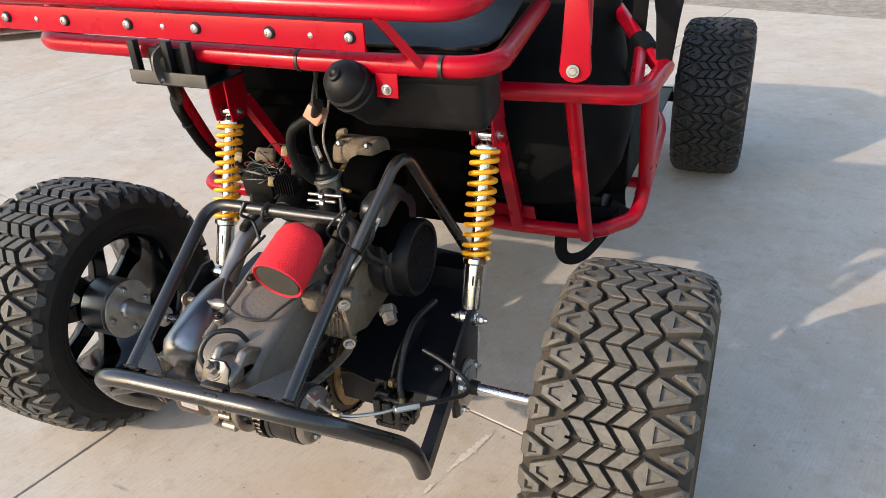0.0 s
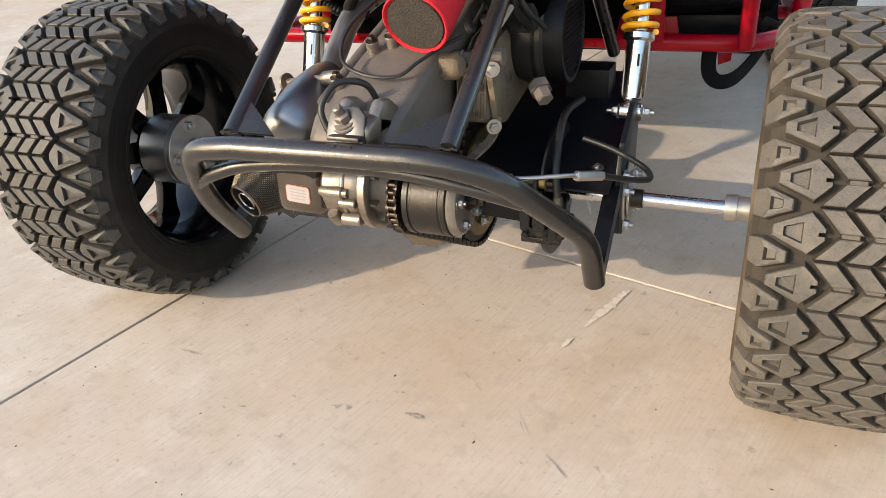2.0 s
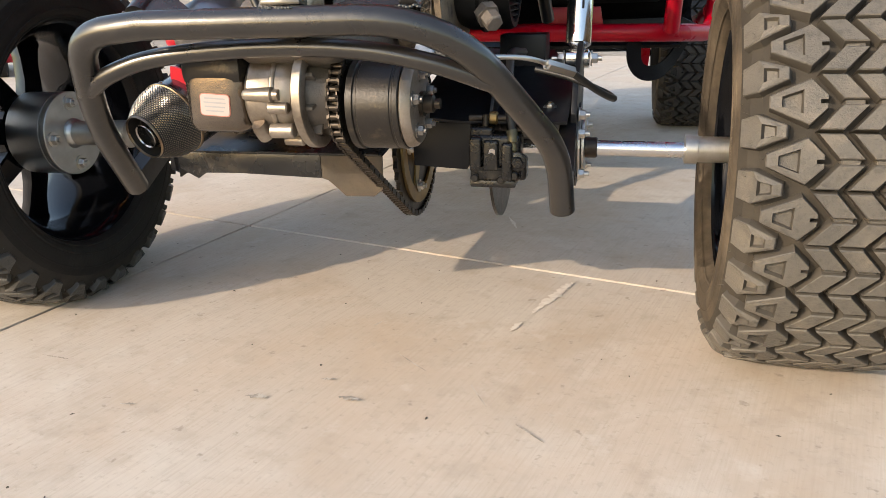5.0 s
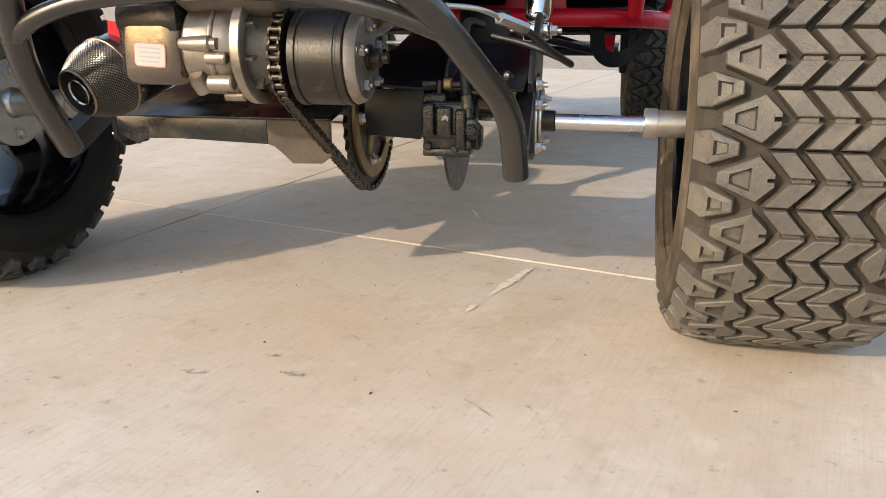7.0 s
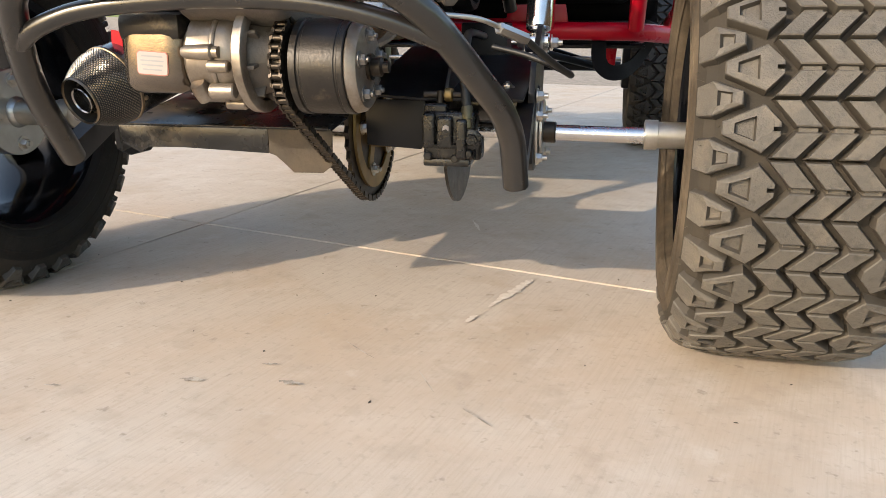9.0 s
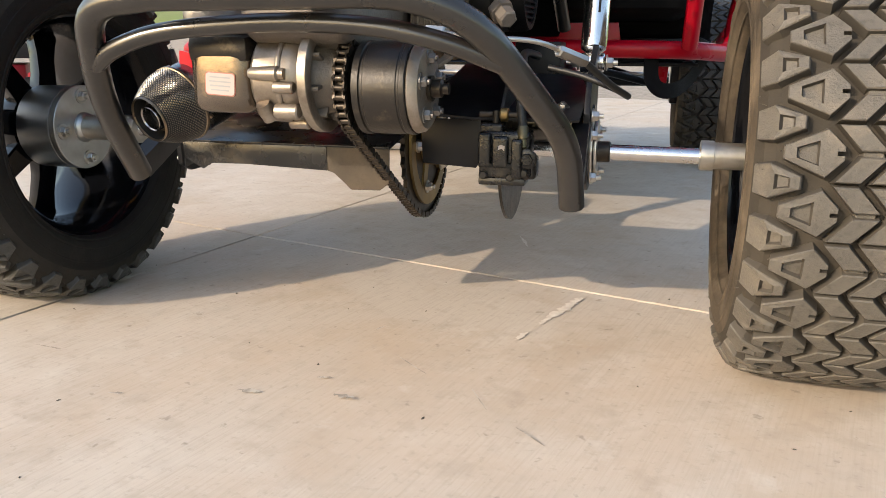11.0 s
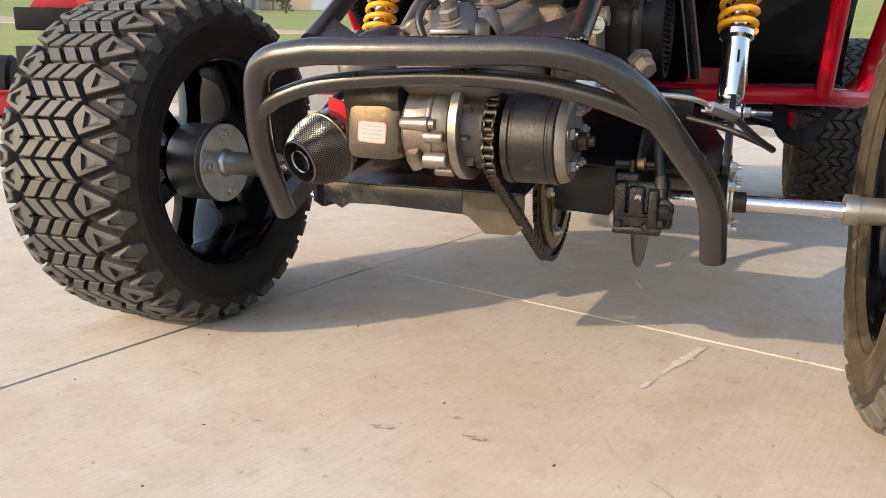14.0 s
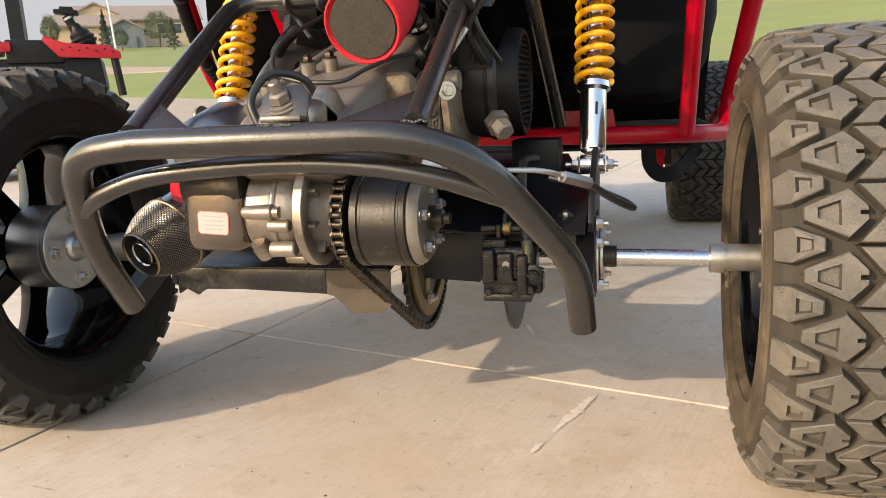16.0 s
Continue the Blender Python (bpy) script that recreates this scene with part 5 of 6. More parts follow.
    for k in range(5):
        a = 2 * math.pi * k / 5 + 0.35
        part("cover_bolt", bolt((0.138, cy + 0.032 * math.cos(a), cz + 0.032 * math.sin(a)), (1, 0, 0), 0.0060, 0.006, 0.003), CARB_ALLOY, drum)
    part("hub_nut", lathe((0.139, cy, cz), (1, cy, cz), [(0, 0.014), (0.004, 0.014), (0.004, 0.010), (0.014, 0.010), (0.016, 0.006), (0.022, 0.006)], 12), CHAIN, drum)
    return gb


def build_exhaust(buggy):
    tip, back = Vector((-0.216, -0.262, 0.328)), Vector((-0.150, -0.05, 0.405))
    u = (back - tip).normalized()
    ex = part("exhaust", lathe(tip + u * 0.046, back, [(0, 0.043), (0.002, 0.0455), (0.14, 0.0450), (0.16, 0.033), (0.17, 0.02)], 48), CAN_STEEL, buggy, "chrome exhaust silencer with a woven carbon tip and red band")
    # tapered woven end, its mouth cut back and rolled in
    taper = [(0.000, 0.0285), (0.010, 0.0345), (0.022, 0.0410), (0.034, 0.0450), (0.048, 0.0465)]
    part("carbon_tip", lathe(tip, back, [(0.016, 0.022), (0.010, 0.0250), (0.002, 0.0262), (-0.001, 0.0274)] + taper, 56, cap=False), WEAVE, ex, "woven carbon-look silencer tip")
    rot, _ = basis(tip, back)
    m = Matrix.Translation(tip) @ rot

    def rad(a):
        for (a0, r0), (a1, r1) in zip(taper, taper[1:]):
            if a <= a1:
                return r0 + (r1 - r0) * (a - a0) / (a1 - a0)
        return taper[-1][1]

    bm = bmesh.new()
    rows, cols, step = 23, 66, 0.0020
    for i in range(rows):
        a0 = 0.0015 + i * step
        r0, r1, rm = rad(a0), rad(a0 + step), rad(a0 + step / 2) + 0.0003
        for j in range(cols):
            # each strand crosses at a slant
            c = 2 * math.pi * (j + 0.5 * (i % 2)) / cols
            w = math.pi / cols * 0.78
            q = [m @ Vector((r * math.cos(c + d), r * math.sin(c + d), a)) for r, d, a in ((r0, -w * 0.2, a0), (rm, w, a0 + step * 0.62), (r1, w * 0.2, a0 + step), (rm, -w, a0 + step * 0.38))]
            top = bm.verts.new(m @ Vector(((rm + 0.0006) * math.cos(c), (rm + 0.0006) * math.sin(c), a0 + step / 2)))
            vs = [bm.verts.new(p) for p in q]
            for k in range(4):
                bm.faces.new((vs[k], vs[(k + 1) % 4], top))
    part("weave", bm, WEAVE_THREAD, ex, "silver weave pattern", smooth=False)
    part("mouth_ring", lathe(tip, back, [(0.000, 0.0268), (-0.0022, 0.0274), (-0.0026, 0.0281), (-0.0012, 0.0289), (0.0014, 0.0286)], 48, cap=False), BRONZED, ex, "heat-bronzed mouth ring")
    part("mouth_plate", lathe(tip + u * 0.015, back, [(0, 0.0245), (0.001, 0.0245)], 40), BRONZED, ex)
    part("tail_pipe", lathe(tip + u * 0.002, back, [(0.0, 0.0140), (-0.0018, 0.0152), (0.0, 0.0165), (0.016, 0.0165), (0.016, 0.0140), (0.0, 0.0140)], 36, cap=False), CAN_STEEL, ex)
    part("tail_bore", lathe(tip + u * 0.0135, back, [(0, 0.0141), (0.002, 0.0141)], 24), RUBBER_DARK, ex)
    part("tip_rim", lathe(tip + u * 0.047, back, [(0, 0.0465), (0.0008, 0.0480), (0.0040, 0.0480), (0.0048, 0.0460)], 56, cap=False), BRONZED, ex)
    for k in range(6):
        a = 2 * math.pi * k / 6 + 0.4
        p = tip + u * 0.056 + rot @ Vector((0.0448 * math.cos(a), 0.0448 * math.sin(a), 0))
        part("rivet", lathe(p, p + rot @ Vector((math.cos(a), math.sin(a), 0)), [(0, 0.0032), (0.0016, 0.0030), (0.0024, 0.0012)], 12), BRONZED, ex)
    rb, _ = basis(tip, back)
    hoop_line = [tip + u * 0.072 + rb @ Vector((0.0480 * math.cos(a), 0.0480 * math.sin(a), 0)) for a in [radians(8 * k) for k in range(46)]]
    hoop_line = [p for p in hoop_line if p.z > tip.z + 0.035 and p.x > tip.x + 0.012]
    part("red_band", sweep(hoop_line, 0.01, section=flat_bar(0.005, 0.024)), RED_PAINT, ex)
    part("header_pipe", sweep(curve_through([back - u * 0.06 + Vector((0.01, 0, 0.01)), (-0.135, -0.13, 0.455), (-0.142, -0.07, 0.505), (-0.132, 0.0, 0.556), (-0.08, 0.10, 0.59), (0.02, 0.18, 0.585)], 10), 0.0175, 20), BLUED, ex, "heat-blued header pipe")
    part("heat_shield", lathe((-0.108, -0.285, 0.440), (-0.142, -0.10, 0.480), [(0, 0.020), (0.008, 0.034), (0.026, 0.042), (0.10, 0.040), (0.16, 0.030), (0.19, 0.02)], 32), BLUED, ex, "blued rounded exhaust chamber")
    return ex


def build_brake_line(buggy):
    ln = part("brake_cable", sweep(curve_through([(0.165, -0.290, 0.428), (0.21, -0.300, 0.424), (0.255, -0.275, 0.420), (0.282, -0.235, 0.408)]), 0.0028, 10), ZINC, buggy, "braided brake line with crimped fittings")
    part("fitting", rod((0.142, -0.280, 0.430), (0.166, -0.291, 0.428), 0.0075, 6), ZINC, ln)
    part("fitting", rod((0.274, -0.248, 0.411), (0.300, -0.212, 0.399), 0.0065, 6), ZINC, ln)
    part("fitting", rod((0.196, -0.299, 0.4255), (0.212, -0.30, 0.424), 0.005, 6), ZINC, ln)
    part("rubber_hose", sweep(curve_through([(0.298, -0.215, 0.400), (0.325, -0.155, 0.372), (0.343, -0.112, 0.357), (0.330, -0.085, 0.362), (0.285, -0.07, 0.378), (0.24, -0.06, 0.388)]), 0.0042, 10), WIRE_BLACK, ln)
    return ln


# ---- buggy: red body frame ----
def build_red_frame(buggy):
    r = 0.0165
    side = rounded([(0.0, 0.43, 0.412), (0.26, 0.425, 0.408), (0.435, 0.435, 0.406), (0.510, 0.555, 0.398), (0.518, 0.600, 0.465), (0.555, 0.290, 0.797)], {2: 0.05, 3: 0.035, 4: 0.035})
    frame_part = part("body_frame", sweep(side, r, 18), RED_PAINT, buggy, "glossy red tubular body frame")
    part("top_rail", sweep(rounded([(0.27, 0.168, 0.801), (0.44, 0.192, 0.798), (0.556, 0.200, 0.798), (0.566, 0.385, 0.800)], {1: 0.03, 2: 0.045}), r, 18), RED_PAINT, frame_part)
    part("side_bar", sweep([(0.560, 0.372, 0.798), (0.512, 0.45, 0.821), (0.428, 0.60, 0.864), (0.35, 0.74, 0.905)], 0.0145, 16), RED_PAINT, frame_part)
    part("corner_brace", sweep([(0.508, 0.452, 0.818), (0.542, 0.205, 0.800)], 0.012, 14), RED_PAINT, frame_part)
    part("post", sweep([(0.437, 0.195, 0.795), (0.428, 0.403, 0.412)], 0.0145, 16), RED_PAINT, frame_part)
    left = rounded([(0.0, 0.43, 0.412), (-0.30, 0.425, 0.408), (-0.47, 0.415, 0.408), (-0.62, 0.42, 0.405), (-0.64, 0.55, 0.40), (-0.60, 1.2, 0.37)], {3: 0.08, 4: 0.06})
    part("left_rail", sweep(left, r, 18), RED_PAINT, frame_part)
    part("left_tube", sweep(rounded([(-0.40, 0.12, 0.87), (-0.425, 0.20, 0.72), (-0.435, 0.30, 0.53), (-0.40, 0.42, 0.42)], 0.06), 0.0145, 16), RED_PAINT, frame_part)
    for x, xt in ((0.268, 0.290), (-0.25, -0.275)):
        part("upright", sweep([(xt, 0.215, 0.735), (x, 0.42, 0.415)], 0.0145, section=flat_bar(0.024, 0.024)), RED_PAINT, frame_part)
    for x in (0.286, -0.284):
        for s in (-1, 1):
            part("shock_bracket", slab_poly([(0.155, 0.700), (0.20, 0.700), (0.215, 0.74), (0.20, 0.87), (0.15, 0.87), (0.150, 0.74)], 0.004, plane_pose((x + s * 0.020, 0, 0), (0, 1, 0), (0, 0, 1)), 0.001), RED_PAINT, frame_part)
    part("rear_panel", slab_poly([(-0.30, 0.40), (0.31, 0.40), (0.30, 0.455), (-0.29, 0.455)], 0.004, plane_pose((0, 0.432, 0), (1, 0, 0), (0, 0, 1)), 0.001), RED_PAINT, frame_part)
    # floor and further rails
    part("floor_pan", block((0.98, 1.15, 0.006), pose(-0.04, 1.06, 0.378), 0.001), BLACK_SATIN, frame_part)
    part("side_rail", sweep(rounded([(0.512, 0.600, 0.438), (0.500, 0.76, 0.408), (0.47, 1.25, 0.39), (0.34, 1.6, 0.37)], 0.12), r, 16), RED_PAINT, frame_part)
    part("cross_rail", sweep([(-0.6, 0.75, 0.395), (0.50, 0.75, 0.40)], 0.014, 14), RED_PAINT, frame_part)
    part("floor_hanger", slab_poly([(0.36, 0.40), (0.40, 0.40), (0.395, 0.325), (0.37, 0.315)], 0.004, plane_pose((0, 0.62, 0), (1, 0, 0), (0, 0, 1)), 0.001), RED_PAINT, frame_part)
    # roll cage
    part("roll_bar", sweep(rounded([(0.478, 0.055, 0.915), (0.476, 0.075, 1.25), (0.44, 0.45, 1.52), (0.40, 1.2, 1.50)], 0.12), 0.019, 18), RED_PAINT, frame_part)
    part("roll_bar", sweep(rounded([(-0.545, 0.03, 0.90), (-0.55, 0.15, 1.25), (-0.50, 0.45, 1.52), (-0.46, 1.2, 1.50)], 0.12), 0.019, 18), RED_PAINT, frame_part)
    lug = [(0.0235 * math.cos(a), 0.0235 * math.sin(a) * 0.8) for a in [math.pi * (1 + k / 10) for k in range(11)]] + [(0.019, 0.06), (0.015, 0.13), (-0.015, 0.13), (-0.019, 0.06)]
    part("strut_lug", slab_poly(lug, 0.012, plane_pose((0.479, 0.036, 0.884), (1, 0.12, 0), (-0.01, 0.03, 1)), 0.003), RED_PAINT, frame_part)
    lb = part("lug_bolt", bolt((0.477, 0.027, 0.884), (0.2, -1, 0.1), 0.0066, 0.005, 0.002), ZINC, frame_part)
    part("lug_ring", lathe((0.477, 0.030, 0.884), (0.677, -0.97, 0.984), [(0, 0.0098), (0.002, 0.0098), (0.0024, 0.009)], 20), RUBBER_DARK, lb)
    return frame_part


def build_rack(buggy):
    rk = part("rear_rack", sweep(rounded([(0.335, 0.36, 0.912), (0.386, -0.058, 0.905), (0.10, -0.062, 0.904), (-0.495, -0.058, 0.910), (-0.52, 0.36, 0.916)], {1: 0.07, 3: 0.07}), 0.0165, 18), RED_PAINT, buggy, "red tube rear rack with a bolted flat bar")
    part("top_tube", sweep(rounded([(0.385, 0.25, 1.06), (0.365, -0.105, 0.993), (-0.60, -0.105, 1.004), (-0.62, 0.25, 1.07)], 0.06), 0.0165, 18), RED_PAINT, rk)
    part("flat_bar", block((0.78, 0.006, 0.040), pose(-0.17, -0.121, 0.9625, 0, 0.8, 0), 0.001), RED_PAINT, rk)
    for k in range(6):
        x, z = 0.198 - k * 0.1326, 0.9575 + k * 0.0018
        bb = part("bar_bolt", lathe((x, -0.126, z), (x, -1, z), [(0, 0.0068), (0.003, 0.0068), (0.0048, 0.0052), (0.0052, 0.003), (0.0035, 0.0022)], 18), ZINC, rk)
        part("bolt_washer", lathe((x, -0.1235, z), (x, -1, z), [(0, 0.0092), (0.002, 0.0092), (0.0026, 0.0085)], 18), RUBBER_DARK, bb)
    for k in range(3):
        x, z = 0.134 - k * 0.2655, 0.9575 + k * 0.0036
        part("rivet", lathe((x, -0.124, z), (x, -1, z), [(0, 0.0042), (0.001, 0.0042), (0.0022, 0.002)], 12), ZINC, rk)
    part("brace", sweep([(0.228, -0.105, 0.985), (0.272, -0.064, 0.908)], 0.01, section=flat_bar(0.034, 0.012)), RED_PAINT, rk)
    part("panel", slab_poly([(-0.48, -0.045), (0.325, -0.045), (0.362, -0.02), (0.370, 0.02), (0.325, 0.38), (-0.51, 0.38)], 0.005, plane_pose((0, 0, 0.930), (1, 0, 0), (0, 1, 0.08)), 0.001), BLACK_PLASTIC, rk, "black glossy rack panel")
    for x in (-0.20, 0.07, 0.31):
        part("cable_tie", lathe((x, -0.062, 0.904), (x + 1, -0.062, 0.904), [(-0.003, 0.0178), (0.003, 0.0178)], 20), WIRE_BLACK, rk)
    # canister under the rack
    can = part("canister", block((0.22, 0.10, 0.10), pose(0.242, 0.030, 0.840, 8, 0, 4), 0.022, segs=3), BLACK_PLASTIC, buggy, "black plastic air box slung under the rack")
    part("lid", block((0.212, 0.104, 0.016), pose(0.246, 0.025, 0.880, 8, 0, 4), 0.005), BLACK_PLASTIC, can)
    part("cap", lathe((0.174, -0.034, 0.836), (0.158, -0.12, 0.905), [(0, 0.035), (0.045, 0.036), (0.047, 0.039), (0.056, 0.0395), (0.058, 0.0365), (0.064, 0.0365), (0.066, 0.0385), (0.074, 0.038), (0.077, 0.034), (0.081, 0.0335), (0.094, 0.027), (0.101, 0.013), (0.1015, 0.0105), (0.107, 0.0095), (0.1085, 0.006), (0.1065, 0.003)], 40), BLACK_PLASTIC, can, "round black ribbed screw cap")
    part("hanger", slab_poly([(-0.018, -0.012), (0.018, -0.012), (0.018, 0.04), (-0.018, 0.04)], 0.004, plane_pose((0.222, -0.072, 0.869), (1, 0, 0), (0, 0.05, 1)), 0.001), RED_PAINT, can)
    part("hanger_bolt", bolt((0.222, -0.074, 0.870), (0, -1, 0), 0.0058, 0.005, 0.002), ZINC, can)
    part("fuel_hose", sweep(curve_through([(0.090, -0.06, 0.835), (0.062, -0.035, 0.803), (0.030, -0.022, 0.786), (0.002, -0.018, 0.765), (-0.011, -0.010, 0.725), (-0.004, 0.0, 0.685), (0.012, 0.02, 0.655)]), 0.0085, 12), BLACK_PLASTIC, can)
    part("inline_filter", block((0.031, 0.022, 0.027), pose(0.066, -0.035, 0.808, 0, 35, 0), 0.003), ORANGE_PLASTIC, can, "orange translucent inline filter")
    # tray at the left
    tray = part("battery_tray", block((0.150, 0.10, 0.004), pose(-0.169, -0.045, 0.858), 0.001), BLACK_SATIN, buggy, "grey metal tray under the rack")
    part("tray_lip", block((0.156, 0.004, 0.021), pose(-0.169, -0.098, 0.870, 0, 1, 0), 0.001), TRAY_STEEL, tray)
    part("tray_clip", sweep(curve_through([(-0.178, -0.085, 0.915), (-0.178, -0.106, 0.905), (-0.177, -0.108, 0.880), (-0.175, -0.104, 0.866)]), 0.01, section=flat_bar(0.004, 0.016)), TRAY_STEEL, tray)
    part("clip_screw", bolt((-0.175, -0.105, 0.869), (0, -1, 0), 0.0035, 0.003, 0.001), ZINC, tray)
    for x in (-0.235, -0.165, -0.125):
        part("tray_hanger", block((0.014, 0.014, 0.06), pose(x, -0.09, 0.90), 0.003), BLACK_SATIN, tray)
    part("tray_box", block((0.10, 0.08, 0.055), pose(-0.17, -0.04, 0.888), 0.006), BLACK_PLASTIC, tray)
    line = curve_through([(-0.20, -0.06, 0.86), (-0.27, 0.02, 0.80), (-0.395, 0.15, 0.72), (-0.418, 0.23, 0.60), (-0.40, 0.29, 0.52), (-0.33, 0.33, 0.46)], 26)
    for k in (34, 62, 88):
        part("loom_tie", lathe(line[k], line[k + 1], [(-0.002, 0.0132), (0.002, 0.0132)], 16), WIRE_BLACK, tray)
    part("wire_loom", sweep(line, [0.0115 if k % 2 else 0.0100 for k in range(len(line))], 12), BLACK_PLASTIC, tray, "ribbed black wiring loom")
    return rk


def build_seat(x, label):
    st = thing("bucket_seat", label, "seat", "bucket seats", at=(x, 0.62, 0.381))
    sec = [(0.46, 0.13, 0.10), (0.48, 0.165, 0.13), (0.54, 0.195, 0.145), (0.62, 0.212, 0.13), (0.68, 0.212, 0.11), (0.75, 0.190, 0.09), (0.82, 0.175, 0.075), (0.92, 0.163, 0.065), (1.10, 0.15, 0.055), (1.18, 0.10, 0.04)]
    bm = bmesh.new()
    rings = []
    for z, hw, hd in sec:
        cy = -0.08 - (z - 0.47) * -0.12
        ring = []
        for k in range(28):
            a = 2 * math.pi * k / 28
            cx, sx = math.cos(a), math.sin(a)
            ring.append(bm.verts.new((math.copysign(abs(cx) ** 0.7, cx) * hw, cy + math.copysign(abs(sx) ** 0.8, sx) * hd, z - 0.381)))
        rings.append(ring)
    for a, b in zip(rings, rings[1:]):
        for k in range(28):
            bm.faces.new((a[k], a[(k + 1) % 28], b[(k + 1) % 28], b[k]))
    bm.faces.new(rings[0][::-1])
    bm.faces.new(rings[-1])
    part("backrest", bm, SEAT_VINYL, st)
    part("cushion", block((0.40, 0.46, 0.13), pose(0, 0.20, 0.105), 0.04, segs=4), SEAT_VINYL, st)
    part("seat_mount", block((0.30, 0.40, 0.05), pose(0, 0.16, 0.022), 0.005), BLACK_SATIN, st)
    return st


def build_firewall(buggy):
    # Near-black sheet stands for the shaded recess behind the engine.
    fw = part("firewall", slab_poly([(-0.41, 0.43), (0.20, 0.43), (0.24, 0.62), (0.27, 0.93), (-0.478, 0.93), (-0.475, 0.62)], 0.006, plane_pose((0, 0.335, 0), (1, 0, 0), (0, 0.05, 1)), 0.002), SHADE_BLACK, buggy, "near-black panel standing for the shade behind the engine")
    part("stiffener", block((0.60, 0.016, 0.03), pose(-0.09, 0.33, 0.70), 0.004), SHADE_BLACK, fw)
    for x in (-0.02, 0.005):
        part("vent_tube", sweep(curve_through([(x, 0.10, 0.90), (x + 0.012, 0.09, 0.80), (x, 0.07, 0.72), (x + 0.02, 0.06, 0.66)]), 0.0022, 6), WIRE_WHITE if x > 0 else WIRE_BLACK, fw)
    return fw


def build_straps(buggy):
    b = part("harness", sweep(curve_through([(0.50, 0.47, 1.15), (0.490, 0.53, 0.85), (0.463, 0.583, 0.56), (0.458, 0.605, 0.44), (0.466, 0.580, 0.405)]), 0.01, section=flat_bar(0.0022, 0.030)), WEBBING, buggy, "black webbing harness strap hanging loose")
    part("strap_tail", sweep(curve_through([(0.470, 0.570, 0.400), (0.438, 0.52, 0.352), (0.412, 0.46, 0.334), (0.384, 0.432, 0.334), (0.366, 0.428, 0.356), (0.364, 0.44, 0.405)]), 0.01, section=flat_bar(0.003, 0.028)), WEBBING, b)
    part("shoulder_pad", slab_poly([(-0.013, 0.0), (0.013, 0.0), (0.022, 0.10), (0.026, 0.13), (0.030, 0.34), (-0.030, 0.34), (-0.026, 0.13), (-0.020, 0.10)], 0.020, plane_pose((0.562, 0.385, 0.790), (1, 0.1, 0), (-0.07, 0.04, 1)), 0.006), WEBBING, b, "black padded strap over the frame corner")
    part("frame_wrap", lathe((0.530, 0.418, 0.812), (0.496, 0.480, 0.829), [(0, 0.017), (0.004, 0.0225), (0.055, 0.0225), (0.060, 0.017)], 20), WEBBING, b)
    part("buckle", block((0.050, 0.006, 0.032), pose(0.468, 0.568, 0.405, 0, 25, 0), 0.003), BLACK_PLASTIC, b)
    part("lap_strap", sweep(curve_through([(0.464, 0.572, 0.402), (0.42, 0.56, 0.398), (0.37, 0.55, 0.40)]), 0.01, section=flat_bar(0.003, 0.028)), WEBBING, b)
    return b


def build_front(buggy):
    """Front suspension arms and footwell, seen between the wheels."""
    fr = part("front_axle", sweep([(-0.45, 1.9, 0.28), (0.42, 1.93, 0.28)], 0.018, 14), BLACK_SATIN, buggy, "black front suspension arms")
    for s in (1, -1):
        x0, x1 = (0.16, 0.45) if s > 0 else (-0.2, -0.51)
        for y in (1.72, 2.08):
            part("arm", sweep([(x0, y, 0.33), (x1, 1.93, 0.25)], 0.013, 12), BLACK_SATIN, fr)
        part("hub_carrier", block((0.05, 0.09, 0.16), pose(x1 + s * 0.0, 1.94, 0.28), 0.012), BLACK_SATIN, fr)
    # Unseen cowl, added to throw the body's shadow on the ground.
    part("nose_cowl", slab_poly([(1.10, 0.42), (1.16, 0.76), (1.50, 0.78), (1.86, 0.70), (2.10, 0.50), (2.10, 0.42)], 0.64, plane_pose((-0.05, 0, 0), (0, 1, 0), (0, 0, 1)), 0.03), SHADE_BLACK, fr, "unseen black front cowl ahead of the seats, inferred from its shadow")
    part("tie_rod", sweep([(-0.45, 1.83, 0.31), (0.42, 1.83, 0.31)], 0.008, 10), ZINC, fr)
    part("nose_frame", sweep(rounded([(0.34, 1.55, 0.37), (0.22, 2.25, 0.40), (-0.26, 2.25, 0.40), (-0.4, 1.55, 0.37)], 0.1), 0.017, 16), RED_PAINT, fr)
    return fr


def build_buggy():
    buggy = thing("off_road_buggy", "red and black off-road buggy seen from behind on concrete", "buggy")
    build_rear_frame(buggy)
    build_swingarm(buggy)
    build_axle(buggy)
    build_caliper(buggy)
    build_chain(buggy)
    for x in (0.286, -0.284):
        build_shock(buggy, x)
    build_engine(buggy)
    build_gearbox(buggy)
    build_exhaust(buggy)
    build_brake_line(buggy)
    build_red_frame(buggy)
    build_rack(buggy)
    build_straps(buggy)
    build_firewall(buggy)
    build_front(buggy)
    place_wheels(buggy)
    return buggy


# ---- behind the pad ----
def polar(az, dist, z=None):
    a = radians(az)
    x, y = 0.35 + math.sin(a) * dist, -1.0 + math.cos(a) * dist
    return Vector((x, y, hill(x, y) if z is None else z))


